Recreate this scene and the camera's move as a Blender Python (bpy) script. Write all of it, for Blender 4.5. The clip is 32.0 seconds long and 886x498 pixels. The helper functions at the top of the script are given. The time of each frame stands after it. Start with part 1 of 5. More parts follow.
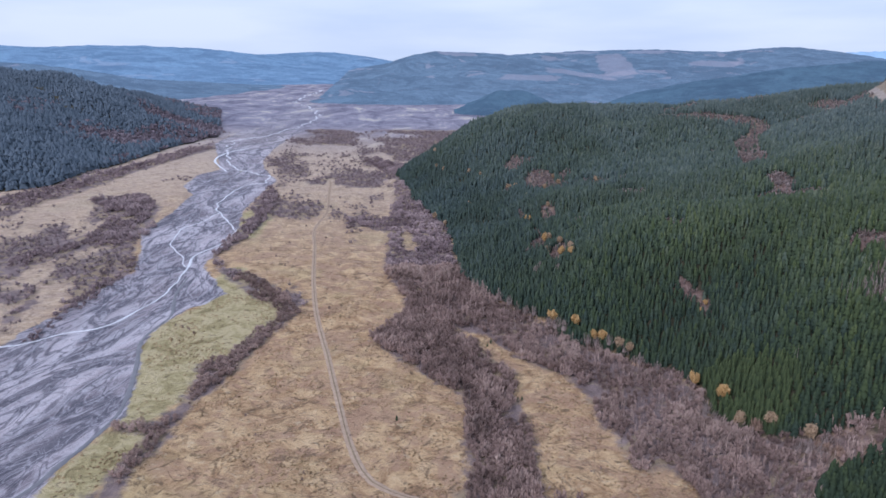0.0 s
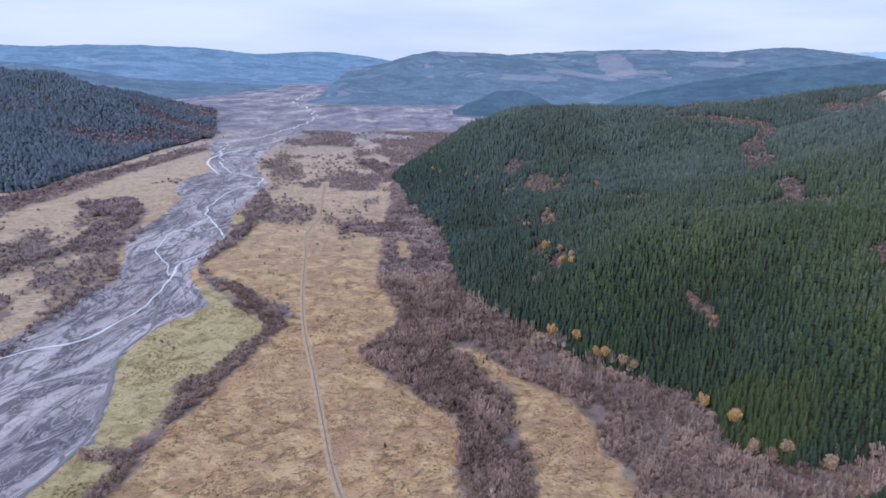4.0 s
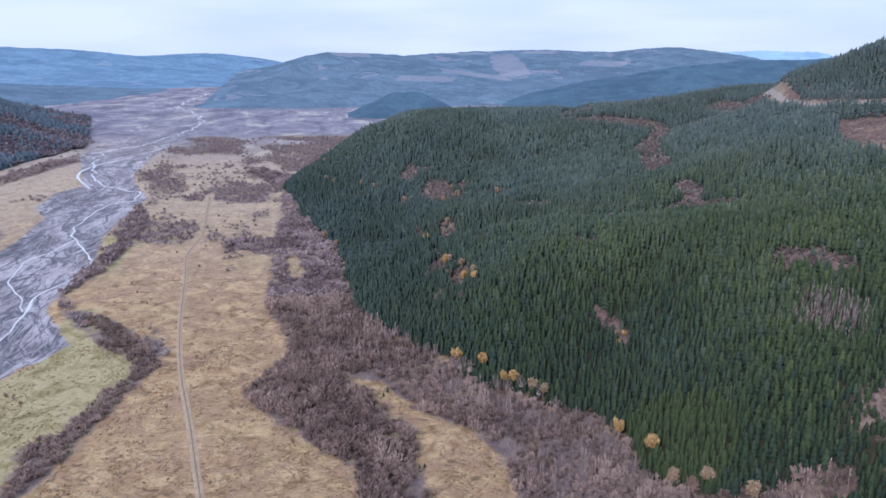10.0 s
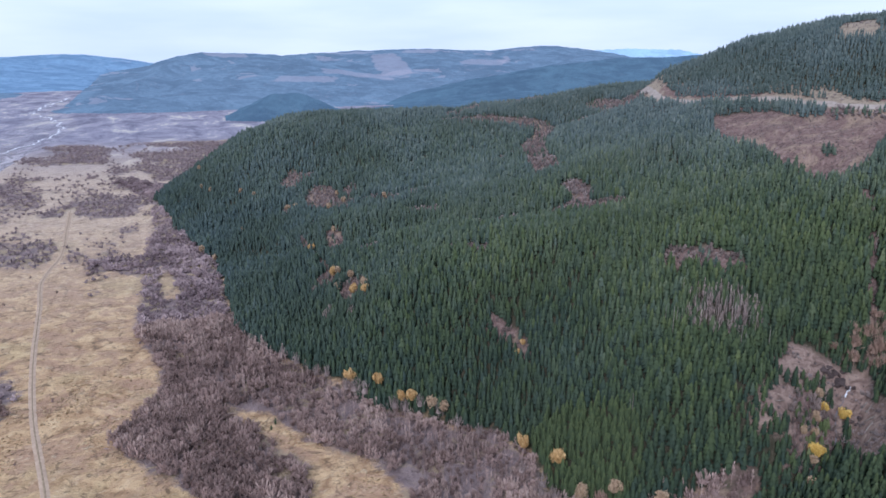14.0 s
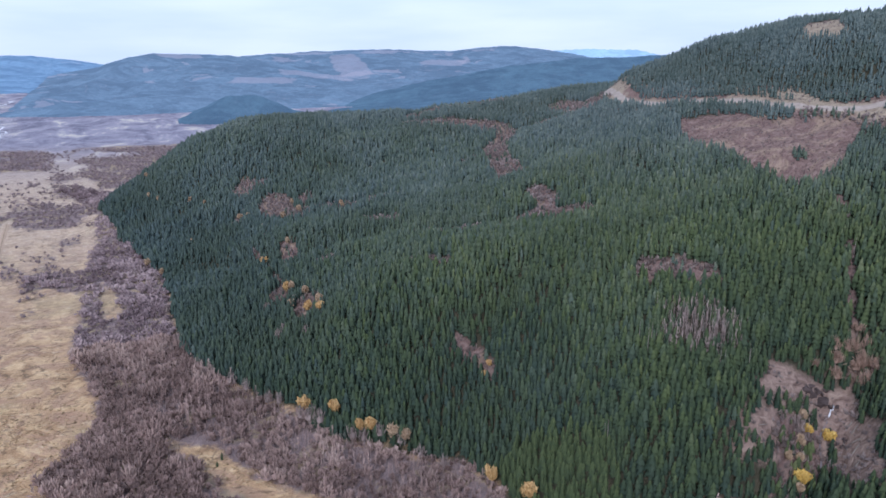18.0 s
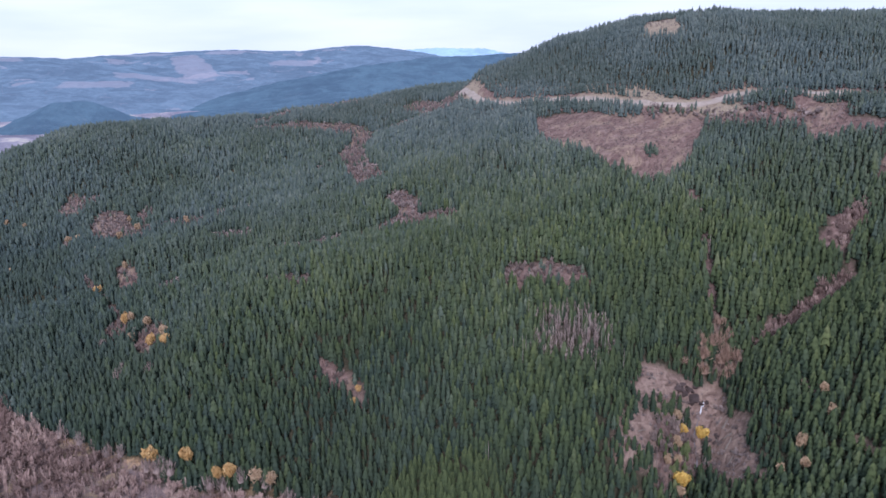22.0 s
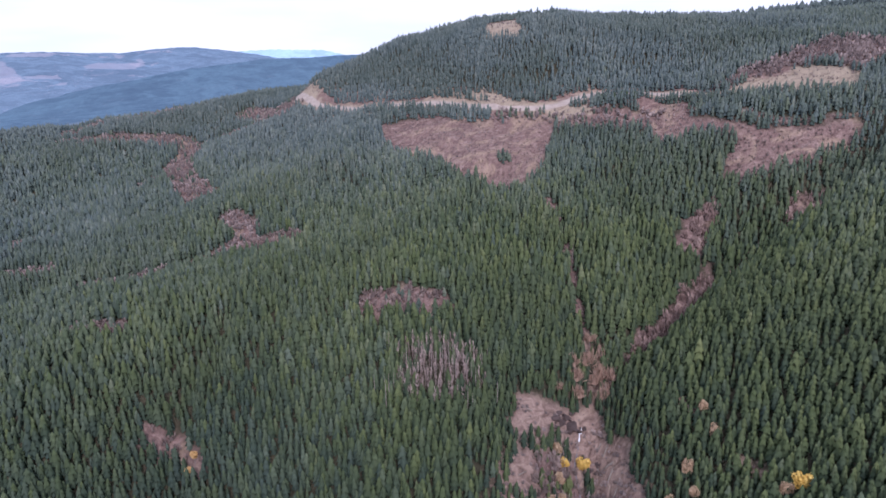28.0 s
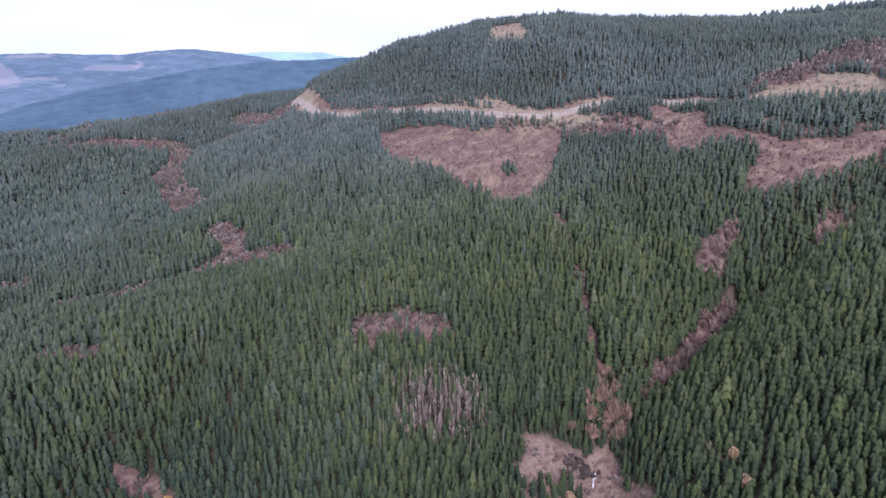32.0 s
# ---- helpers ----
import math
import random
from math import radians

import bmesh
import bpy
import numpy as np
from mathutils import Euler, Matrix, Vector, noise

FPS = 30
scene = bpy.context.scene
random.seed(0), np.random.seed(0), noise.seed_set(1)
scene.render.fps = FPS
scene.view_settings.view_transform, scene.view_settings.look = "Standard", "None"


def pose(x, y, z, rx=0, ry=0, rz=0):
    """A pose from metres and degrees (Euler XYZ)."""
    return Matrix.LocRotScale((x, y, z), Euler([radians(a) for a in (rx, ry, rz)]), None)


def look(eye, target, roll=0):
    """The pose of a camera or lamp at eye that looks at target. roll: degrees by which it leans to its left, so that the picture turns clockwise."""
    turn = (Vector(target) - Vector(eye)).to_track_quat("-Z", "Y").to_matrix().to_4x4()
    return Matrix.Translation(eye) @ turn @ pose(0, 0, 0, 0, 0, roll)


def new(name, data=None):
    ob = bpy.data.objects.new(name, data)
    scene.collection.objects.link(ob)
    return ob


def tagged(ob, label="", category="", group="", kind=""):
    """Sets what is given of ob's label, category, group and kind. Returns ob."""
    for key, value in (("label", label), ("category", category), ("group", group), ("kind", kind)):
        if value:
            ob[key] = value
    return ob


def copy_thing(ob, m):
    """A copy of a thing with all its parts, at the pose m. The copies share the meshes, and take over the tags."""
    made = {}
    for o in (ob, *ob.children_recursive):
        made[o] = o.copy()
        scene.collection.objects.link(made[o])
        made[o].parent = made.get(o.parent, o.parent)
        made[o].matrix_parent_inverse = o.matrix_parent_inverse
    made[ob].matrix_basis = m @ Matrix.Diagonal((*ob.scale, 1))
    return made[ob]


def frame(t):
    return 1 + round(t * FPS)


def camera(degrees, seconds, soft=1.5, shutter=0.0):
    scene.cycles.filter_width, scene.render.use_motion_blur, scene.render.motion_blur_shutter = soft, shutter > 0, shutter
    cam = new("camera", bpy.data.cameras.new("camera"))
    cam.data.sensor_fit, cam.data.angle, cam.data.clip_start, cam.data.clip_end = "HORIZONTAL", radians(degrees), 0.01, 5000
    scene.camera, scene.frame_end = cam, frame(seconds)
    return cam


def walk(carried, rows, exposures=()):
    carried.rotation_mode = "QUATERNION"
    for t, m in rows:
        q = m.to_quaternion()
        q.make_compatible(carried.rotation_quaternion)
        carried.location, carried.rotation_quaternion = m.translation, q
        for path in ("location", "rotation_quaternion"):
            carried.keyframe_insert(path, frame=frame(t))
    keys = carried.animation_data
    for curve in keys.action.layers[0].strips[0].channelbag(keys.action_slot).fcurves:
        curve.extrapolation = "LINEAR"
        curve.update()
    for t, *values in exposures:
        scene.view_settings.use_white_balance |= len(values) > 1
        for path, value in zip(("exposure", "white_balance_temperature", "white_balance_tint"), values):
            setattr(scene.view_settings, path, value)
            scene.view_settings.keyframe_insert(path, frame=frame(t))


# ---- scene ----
cam = camera(64.19, 32.0, 1.65)
PATH = (
    (0.0, -0.01, 0.08, 150.00, 74.233, -0.453, 0.122),
    (0.5, 0.22, 2.65, 149.94, 74.228, -0.520, 0.091),
    (1.0, 0.49, 5.22, 149.90, 74.247, -0.561, 0.103),
    (1.5, 0.79, 7.80, 149.87, 74.267, -0.600, 0.101),
    (2.0, 1.14, 10.40, 149.85, 74.273, -0.607, 0.090),
    (2.5, 1.52, 13.05, 149.86, 74.259, -0.596, 0.074),
    (3.0, 1.94, 15.75, 149.87, 74.246, -0.583, 0.064),
    (3.5, 2.40, 18.51, 149.91, 74.228, -0.565, 0.084),
    (5.5, 4.49, 29.86, 150.22, 74.216, -0.506, 0.154),
    (6.0, 5.02, 32.63, 150.32, 74.208, -0.497, 0.172),
    (6.5, 5.53, 35.34, 150.43, 74.199, -0.504, 0.206),
    (7.0, 6.04, 37.99, 150.54, 74.213, -0.480, 0.167),
    (7.5, 6.55, 40.60, 150.64, 74.243, -0.452, -2.745),
    (8.0, 7.06, 43.16, 150.75, 74.258, -0.403, -4.274),
    (8.5, 7.56, 45.68, 150.85, 74.267, -0.373, -4.917),
    (9.0, 8.07, 48.16, 150.95, 74.284, -0.370, -5.705),
    (9.5, 8.58, 50.61, 151.04, 74.295, -0.333, -6.659),
    (10.0, 9.09, 53.05, 151.12, 74.323, -0.323, -8.043),
    (10.5, 9.60, 55.47, 151.20, 74.337, -0.290, -9.772),
    (11.0, 10.11, 57.89, 151.27, 74.316, -0.228, -12.182),
    (11.5, 10.65, 60.33, 151.33, 74.292, -0.162, -14.698),
    (12.0, 11.21, 62.79, 151.39, 74.303, -0.083, -16.770),
    (12.5, 11.82, 65.28, 151.45, 74.290, -0.058, -17.295),
    (13.0, 12.48, 67.79, 151.51, 74.273, -0.014, -17.318),
    (13.5, 13.20, 70.34, 151.56, 74.271, -0.030, -17.302),
    (14.0, 13.99, 72.90, 151.61, 74.285, -0.034, -17.293),
    (14.5, 14.85, 75.49, 151.67, 74.295, -0.043, -17.284),
    (16.5, 18.88, 85.75, 151.84, 74.320, -0.038, -17.156),
    (17.0, 19.94, 88.22, 151.89, 74.328, -0.006, -17.129),
    (17.5, 21.01, 90.65, 151.94, 74.339, -0.005, -17.242),
    (18.0, 22.07, 93.06, 152.01, 74.316, 0.050, -20.421),
    (18.5, 23.15, 95.43, 152.08, 74.299, 0.090, -22.910),
    (19.0, 24.25, 97.79, 152.16, 74.306, 0.187, -25.153),
    (19.5, 25.37, 100.14, 152.25, 74.271, 0.224, -26.874),
    (20.0, 26.54, 102.49, 152.33, 74.252, 0.278, -28.368),
    (20.5, 27.77, 104.83, 152.41, 74.230, 0.367, -29.445),
    (21.0, 29.05, 107.16, 152.48, 74.254, 0.432, -30.569),
    (21.5, 30.38, 109.48, 152.55, 74.230, 0.452, -31.353),
    (22.0, 31.73, 111.77, 152.61, 74.216, 0.484, -31.961),
    (22.5, 33.11, 114.03, 152.67, 74.235, 0.524, -32.594),
    (23.0, 34.50, 116.26, 152.73, 74.244, 0.521, -33.345),
    (23.5, 35.91, 118.46, 152.79, 74.223, 0.582, -36.545),
    (24.0, 37.34, 120.64, 152.85, 74.177, 0.680, -40.844),
    (24.5, 38.81, 122.81, 152.91, 74.139, 0.768, -43.113),
    (25.0, 40.32, 124.97, 152.96, 74.139, 0.748, -43.132),
    (25.5, 41.88, 127.13, 153.00, 74.135, 0.743, -43.115),
    (26.0, 43.48, 129.27, 153.02, 74.161, 0.711, -43.142),
    (26.5, 45.13, 131.41, 153.04, 74.154, 0.732, -44.833),
    (28.5, 52.23, 139.85, 153.00, 74.232, 0.515, -44.524),
    (29.0, 54.11, 141.91, 153.01, 74.266, 0.511, -44.434),
    (29.5, 56.03, 143.95, 153.06, 74.352, 0.525, -44.383),
    (30.0, 57.97, 145.96, 153.12, 74.414, 0.495, -44.337),
    (30.5, 59.94, 147.95, 153.21, 74.452, 0.444, -44.230),
    (31.0, 61.93, 149.90, 153.33, 74.479, 0.397, -44.134),
    (31.5, 63.91, 151.82, 153.46, 74.450, 0.369, -44.018),
    (32.0, 65.88, 153.68, 153.63, 74.417, 0.336, -44.507),
)
walk(cam, [(t, pose(x, y, z, rx, ry, rz)) for t, x, y, z, rx, ry, rz in PATH],
     exposures=((0.0, 0.23, 5480, 21), (7.0, 0.25, 5460, 21), (10.0, 0.35, 5420, 20), (11.5, 0.50, 5400, 20), (12.3, 0.54, 5400, 20), (13.0, 0.48, 5400, 20), (14.0, 0.44, 5400, 19), (17.0, 0.43, 5400, 19), (20.0, 0.50, 5500, 22), (24.0, 0.68, 5680, 30), (26.0, 0.74, 5740, 31), (32.0, 0.76, 5760, 32)))

# ---- world, sun, exposure ----
def build_world():
    world = bpy.data.worlds.new("world")
    scene.world = world
    world.use_nodes = True
    nt = world.node_tree
    nt.nodes.clear()
    out = nt.nodes.new("ShaderNodeOutputWorld")
    bg = nt.nodes.new("ShaderNodeBackground")
    sky = nt.nodes.new("ShaderNodeTexSky")
    sky.sky_type, sky.sun_disc = "NISHITA", False
    sky.sun_elevation, sky.sun_rotation = radians(34), radians(215)
    sky.air_density, sky.dust_density = 1.0, 2.0
    # a thin, even cloud sheet over the sky, streaked along the horizon
    co = nt.nodes.new("ShaderNodeTexCoord")
    mp = nt.nodes.new("ShaderNodeMapping")
    mp.inputs["Scale"].default_value = (2.2, 2.2, 14.0)
    no = nt.nodes.new("ShaderNodeTexNoise")
    no.inputs["Scale"].default_value, no.inputs["Detail"].default_value, no.inputs["Roughness"].default_value = 1.3, 5, 0.5
    ramp = nt.nodes.new("ShaderNodeValToRGB")
    ramp.color_ramp.elements[0].position, ramp.color_ramp.elements[0].color = 0.36, (6.5, 7.45, 8.25, 1)
    ramp.color_ramp.elements[1].position, ramp.color_ramp.elements[1].color = 0.66, (8.1, 8.75, 8.95, 1)
    mix = nt.nodes.new("ShaderNodeMix")
    mix.data_type, mix.inputs[0].default_value = "RGBA", 0.88
    nt.links.new(co.outputs["Generated"], mp.inputs[0])
    nt.links.new(mp.outputs[0], no.inputs["Vector"])
    nt.links.new(no.outputs[0], ramp.inputs[0])
    nt.links.new(sky.outputs[0], mix.inputs[6])
    nt.links.new(ramp.outputs[0], mix.inputs[7])
    nt.links.new(mix.outputs[2], bg.inputs[0])
    bg.inputs[1].default_value = 0.088
    nt.links.new(bg.outputs[0], out.inputs[0])


build_world()
sun = new("sun", bpy.data.lights.new("sun", "SUN"))
sun.data.energy, sun.data.angle, sun.data.color = 1.7, radians(14), (1.0, 0.95, 0.88)
sun.matrix_world = look((0, 0, 300), (300 * math.sin(radians(35)), 300 * math.cos(radians(35)), 98))


# ---- materials ----
class Mat:
    """A short way to write node materials."""

    def __init__(self, name, rough=0.9, spec=0.2):
        self.m = bpy.data.materials.new(name)
        self.m.use_nodes = True
        self.nt = self.m.node_tree
        self.b = self.nt.nodes["Principled BSDF"]
        self.b.inputs["Roughness"].default_value = rough
        self.b.inputs["Specular IOR Level"].default_value = spec
        self.co = None

    def put(self, value, socket):
        if hasattr(value, "is_output"):
            self.nt.links.new(value, socket)
        elif isinstance(value, (tuple, list)) and len(value) == 3 and len(socket.default_value) == 4:
            socket.default_value = (*value, 1)
        else:
            socket.default_value = value

    def pos(self, scale=(1, 1, 1), turn=0.0):
        n = self.nt.nodes.new("ShaderNodeNewGeometry")
        mp = self.nt.nodes.new("ShaderNodeMapping")
        mp.inputs["Scale"].default_value, mp.inputs["Rotation"].default_value = scale, (0, 0, turn)
        self.nt.links.new(n.outputs["Position"], mp.inputs[0])
        return mp.outputs[0]

    def noise(self, scale, detail=4, rough=0.6, distort=0.0, vec=None):
        n = self.nt.nodes.new("ShaderNodeTexNoise")
        n.inputs["Scale"].default_value, n.inputs["Detail"].default_value = scale, detail
        n.inputs["Roughness"].default_value, n.inputs["Distortion"].default_value = rough, distort
        self.nt.links.new(vec or self.pos(), n.inputs["Vector"])
        return n.outputs[0]

    def ramp(self, value, *stops):
        n = self.nt.nodes.new("ShaderNodeValToRGB")
        el = n.color_ramp.elements
        while len(el) < len(stops):
            el.new(0.5)
        for e, (p, c) in zip(el, stops):
            e.position, e.color = p, (*c, 1)
        self.nt.links.new(value, n.inputs[0])
        return n.outputs[0]

    def mix(self, a, b, f, blend="MIX"):
        n = self.nt.nodes.new("ShaderNodeMix")
        n.data_type, n.blend_type = "RGBA", blend
        self.put(f, n.inputs[0]), self.put(a, n.inputs[6]), self.put(b, n.inputs[7])
        return n.outputs[2]

    def math(self, op, a, b=0.0, clamp=False):
        n = self.nt.nodes.new("ShaderNodeMath")
        n.operation, n.use_clamp = op, clamp
        self.put(a, n.inputs[0]), self.put(b, n.inputs[1])
        return n.outputs[0]

    def span(self, value, lo, hi, a=0.0, b=1.0):
        n = self.nt.nodes.new("ShaderNodeMapRange")
        n.interpolation_type = "SMOOTHSTEP"
        self.put(value, n.inputs[0])
        for k, v in enumerate((lo, hi, a, b)):
            n.inputs[k + 1].default_value = v
        return n.outputs[0]

    def attr(self, name):
        n = self.nt.nodes.new("ShaderNodeAttribute")
        n.attribute_name = name
        return n.outputs["Fac"]

    def island(self):
        return self.nt.nodes.new("ShaderNodeNewGeometry").outputs["Random Per Island"]

    def each(self):
        return self.nt.nodes.new("ShaderNodeObjectInfo").outputs["Random"]

    def bump(self, value, strength, distance):
        n = self.nt.nodes.new("ShaderNodeBump")
        n.inputs["Strength"].default_value, n.inputs["Distance"].default_value = strength, distance
        self.nt.links.new(value, n.inputs["Height"])
        self.nt.links.new(n.outputs[0], self.b.inputs["Normal"])

    def colour(self, value):
        self.put(value, self.b.inputs["Base Color"])
        return self.m


def ground_material():
    g = Mat("ground", 0.95, 0.1)
    big, mid, fine = g.noise(0.012, 5, 0.6), g.noise(0.09, 6, 0.7, 0.8), g.noise(0.9, 5, 0.75)
    patch, tuft = g.noise(0.035, 6, 0.7, 1.5), g.noise(0.26, 5, 0.7, 1.0, g.pos((0.8, 1.3, 1), radians(25)))
    grass = g.ramp(mid, (0.30, (0.19, 0.12, 0.065)), (0.42, (0.39, 0.245, 0.135)), (0.53, (0.56, 0.38, 0.21)), (0.66, (0.64, 0.455, 0.265)), (0.8, (0.43, 0.30, 0.155)))
    grass = g.mix(grass, (0.40, 0.25, 0.165), g.span(patch, 0.46, 0.58, 0, 0.75))
    grass = g.mix(grass, (0.46, 0.37, 0.18), g.span(big, 0.52, 0.64, 0, 0.35))
    grass = g.mix(grass, (0.14, 0.095, 0.06), g.span(g.noise(0.10, 6, 0.68, 2.0), 0.56, 0.64, 0, 0.75))
    grass = g.mix(grass, (0.64, 0.53, 0.36), g.span(tuft, 0.55, 0.70, 0, 0.55))
    grass = g.mix(grass, (0.16, 0.11, 0.065), g.span(tuft, 0.45, 0.32, 0, 0.65))
    grass = g.mix(grass, (0.15, 0.105, 0.06), g.span(fine, 0.42, 0.28, 0, 0.5))
    # paler grass up the valley and across the river: haze put into the colour
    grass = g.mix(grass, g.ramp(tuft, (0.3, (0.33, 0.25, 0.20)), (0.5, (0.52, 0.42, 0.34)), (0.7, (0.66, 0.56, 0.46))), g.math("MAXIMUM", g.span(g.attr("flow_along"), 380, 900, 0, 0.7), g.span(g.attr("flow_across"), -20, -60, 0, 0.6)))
    # old dry channels and eroded rims that wind through the grass
    for scale, distort, width, most in ((0.022, 1.2, 0.010, 0.6), (0.05, 2.2, 0.016, 0.55), (0.11, 1.6, 0.018, 0.35)):
        rill = g.math("ABSOLUTE", g.math("SUBTRACT", g.noise(scale, 4, 0.55, distort), 0.5))
        rill = g.math("ADD", rill, g.span(g.noise(0.06, 3, 0.6), 0.45, 0.6, 0, 0.03))
        grass = g.mix(grass, (0.15, 0.10, 0.07), g.span(rill, 0.15 * width, width, most, 0))
    edge = g.math("MULTIPLY", g.math("SUBTRACT", g.noise(0.11, 6, 0.7), 0.5), 20.0)

    def zone(base, colour, name, soft=2.0, most=1.0):
        d = g.math("ADD", g.attr(name), edge)
        return g.mix(base, colour, g.span(d, -soft, soft, 0, most))

    moss = g.ramp(mid, (0.3, (0.21, 0.165, 0.085)), (0.46, (0.40, 0.335, 0.17)), (0.56, (0.52, 0.43, 0.255)), (0.75, (0.40, 0.33, 0.13)))
    moss = g.mix(moss, (0.10, 0.075, 0.05), g.span(tuft, 0.45, 0.33, 0, 0.6))
    litter = g.ramp(mid, (0.3, (0.145, 0.11, 0.115)), (0.7, (0.285, 0.222, 0.224)))
    litter = g.mix(litter, (0.40, 0.31, 0.18), g.span(patch, 0.48, 0.58, 0, 0.7))
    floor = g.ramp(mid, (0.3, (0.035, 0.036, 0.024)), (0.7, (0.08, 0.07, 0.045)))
    heath = g.ramp(tuft, (0.3, (0.10, 0.066, 0.057)), (0.5, (0.19, 0.126, 0.11)), (0.75, (0.33, 0.24, 0.205)))
    heath = g.mix(heath, (0.36, 0.27, 0.19), g.span(patch, 0.5, 0.62, 0, 0.6))
    gravel = g.ramp(tuft, (0.3, (0.19, 0.145, 0.105)), (0.55, (0.34, 0.275, 0.205)), (0.8, (0.30, 0.25, 0.165)))
    felled = g.ramp(tuft, (0.32, (0.11, 0.073, 0.06)), (0.5, (0.26, 0.182, 0.148)), (0.72, (0.41, 0.315, 0.25)))
    # far brush mauve, made bluer in the base colour to imitate haze
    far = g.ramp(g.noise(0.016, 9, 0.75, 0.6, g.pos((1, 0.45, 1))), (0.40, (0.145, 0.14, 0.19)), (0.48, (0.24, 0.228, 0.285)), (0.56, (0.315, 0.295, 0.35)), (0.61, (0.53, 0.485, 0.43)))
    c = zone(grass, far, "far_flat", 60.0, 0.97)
    c = zone(c, moss, "moss", 3.0)
    c = zone(c, litter, "brush", 2.5, 0.9)
    c = zone(c, heath, "hillside", 4.0)
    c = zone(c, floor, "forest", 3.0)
    c = zone(c, heath, "heath", 2.5)
    c = zone(c, felled, "felled", 2.5)
    c = zone(c, gravel, "gravel", 2.0)
    # river bed: silt and gravel bars drawn out along the flow, with dark wet threads that part and meet between them
    def flow(squeeze, lean=0.0):
        n = g.nt.nodes.new("ShaderNodeCombineXYZ")
        g.put(g.math("ADD", g.attr("flow_across"), g.math("MULTIPLY", g.attr("flow_along"), lean)), n.inputs[0])
        g.put(g.math("MULTIPLY", g.attr("flow_along"), squeeze), n.inputs[1])
        return n.outputs[0]

    def threads(scale, squeeze, lean, distort):
        return g.math("ABSOLUTE", g.math("SUBTRACT", g.noise(scale, 2.5, 0.5, distort, flow(squeeze, lean)), 0.5))

    bars = g.noise(0.032, 5, 0.6, 0.9, flow(0.34, -0.12))
    silt = g.noise(0.13, 5, 0.6, 0.8, flow(0.30, -0.15))
    bed = g.ramp(bars, (0.36, (0.155, 0.131, 0.146)), (0.44, (0.238, 0.203, 0.224)), (0.50, (0.352, 0.305, 0.328)), (0.55, (0.485, 0.428, 0.452)), (0.66, (0.59, 0.53, 0.555)), (0.8, (0.38, 0.345, 0.365)))
    bed = g.mix(bed, (0.19, 0.176, 0.20), g.span(silt, 0.45, 0.34, 0, 0.5))
    bed = g.mix(bed, (0.52, 0.49, 0.525), g.span(silt, 0.57, 0.70, 0, 0.5))
    for scale, squeeze, lean, distort, width, most in ((0.020, 0.36, -0.10, 0.8, 0.026, 0.85), (0.038, 0.34, -0.22, 1.0, 0.024, 0.8), (0.075, 0.32, -0.05, 1.1, 0.022, 0.65), (0.16, 0.30, -0.18, 1.0, 0.022, 0.4)):
        t = threads(scale, squeeze, lean, distort)
        bed = g.mix(bed, (0.52, 0.495, 0.53), g.math("MULTIPLY", g.span(t, width * 1.1, width * 1.6, 0, 0.4), g.span(t, width * 1.6, width * 3.0, 1, 0)))
        bed = g.mix(bed, (0.115, 0.108, 0.132), g.span(t, width * 0.35, width * 1.2, most, 0))
    bed = g.mix(bed, (0.30, 0.27, 0.15), g.span(g.noise(0.03, 5, 0.6, 0.6, flow(0.3)), 0.66, 0.70, 0, 0.55))
    wet = g.span(g.math("ADD", g.attr("river"), g.math("MULTIPLY", edge, 0.5)), -1.0, 1.0)
    wet = g.math("MULTIPLY", wet, g.span(g.attr("far_flat"), -30.0, 60.0, 1, 0.35))
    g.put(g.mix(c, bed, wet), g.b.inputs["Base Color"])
    g.put(g.span(wet, 0, 1, 0.95, 0.7), g.b.inputs["Roughness"])
    g.bump(g.math("ADD", g.math("ADD", mid, g.math("MULTIPLY", tuft, 0.8)), g.math("MULTIPLY", fine, 0.4)), 1.0, 1.4)
    return g.m


def conifer_material(name):
    g = Mat(name, 0.75, 0.12)
    tint, fine, haze_tint = g.attr("tint"), g.noise(0.9, 3, 0.7), g.attr("haze_tint")
    stand = g.noise(0.013, 4, 0.6)
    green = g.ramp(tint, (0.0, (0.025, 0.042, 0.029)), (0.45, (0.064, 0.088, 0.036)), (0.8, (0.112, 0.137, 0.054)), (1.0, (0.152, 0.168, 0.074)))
    # greyed, bluish needles that stand in for distant haze
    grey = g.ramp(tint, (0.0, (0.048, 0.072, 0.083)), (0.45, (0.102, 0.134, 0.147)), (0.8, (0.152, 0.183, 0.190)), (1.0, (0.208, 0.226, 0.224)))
    c = g.mix(green, grey, haze_tint)
    c = g.mix(c, (0.042, 0.057, 0.030), g.span(stand, 0.45, 0.62, 0, 0.3))
    c = g.mix(c, (0.03, 0.04, 0.022), g.span(fine, 0.35, 0.7, 0.35, 0))
    return g.colour(c)


def twig_material(name, dark, light, pale):
    g = Mat(name, 0.9, 0.1)
    c = g.ramp(g.attr("tint"), (0.0, dark), (0.6, light), (1.0, pale))
    c = g.mix(c, dark, g.span(g.noise(0.03, 4, 0.6), 0.45, 0.65, 0, 0.5))
    return g.colour(c)


def plain_material(name, a, b, scale=0.5, rough=0.9, bump=0.0, spec=0.2):
    g = Mat(name, rough, spec)
    n = g.noise(scale, 5, 0.65)
    m = g.noise(scale * 6, 3, 0.6)
    c = g.mix(g.ramp(n, (0.3, a), (0.7, b)), (0.5, 0.5, 0.5), g.span(m, 0.3, 0.7, 0, 0.3), "SOFT_LIGHT")
    if bump:
        g.bump(n, bump, 0.3)
    return g.colour(c)


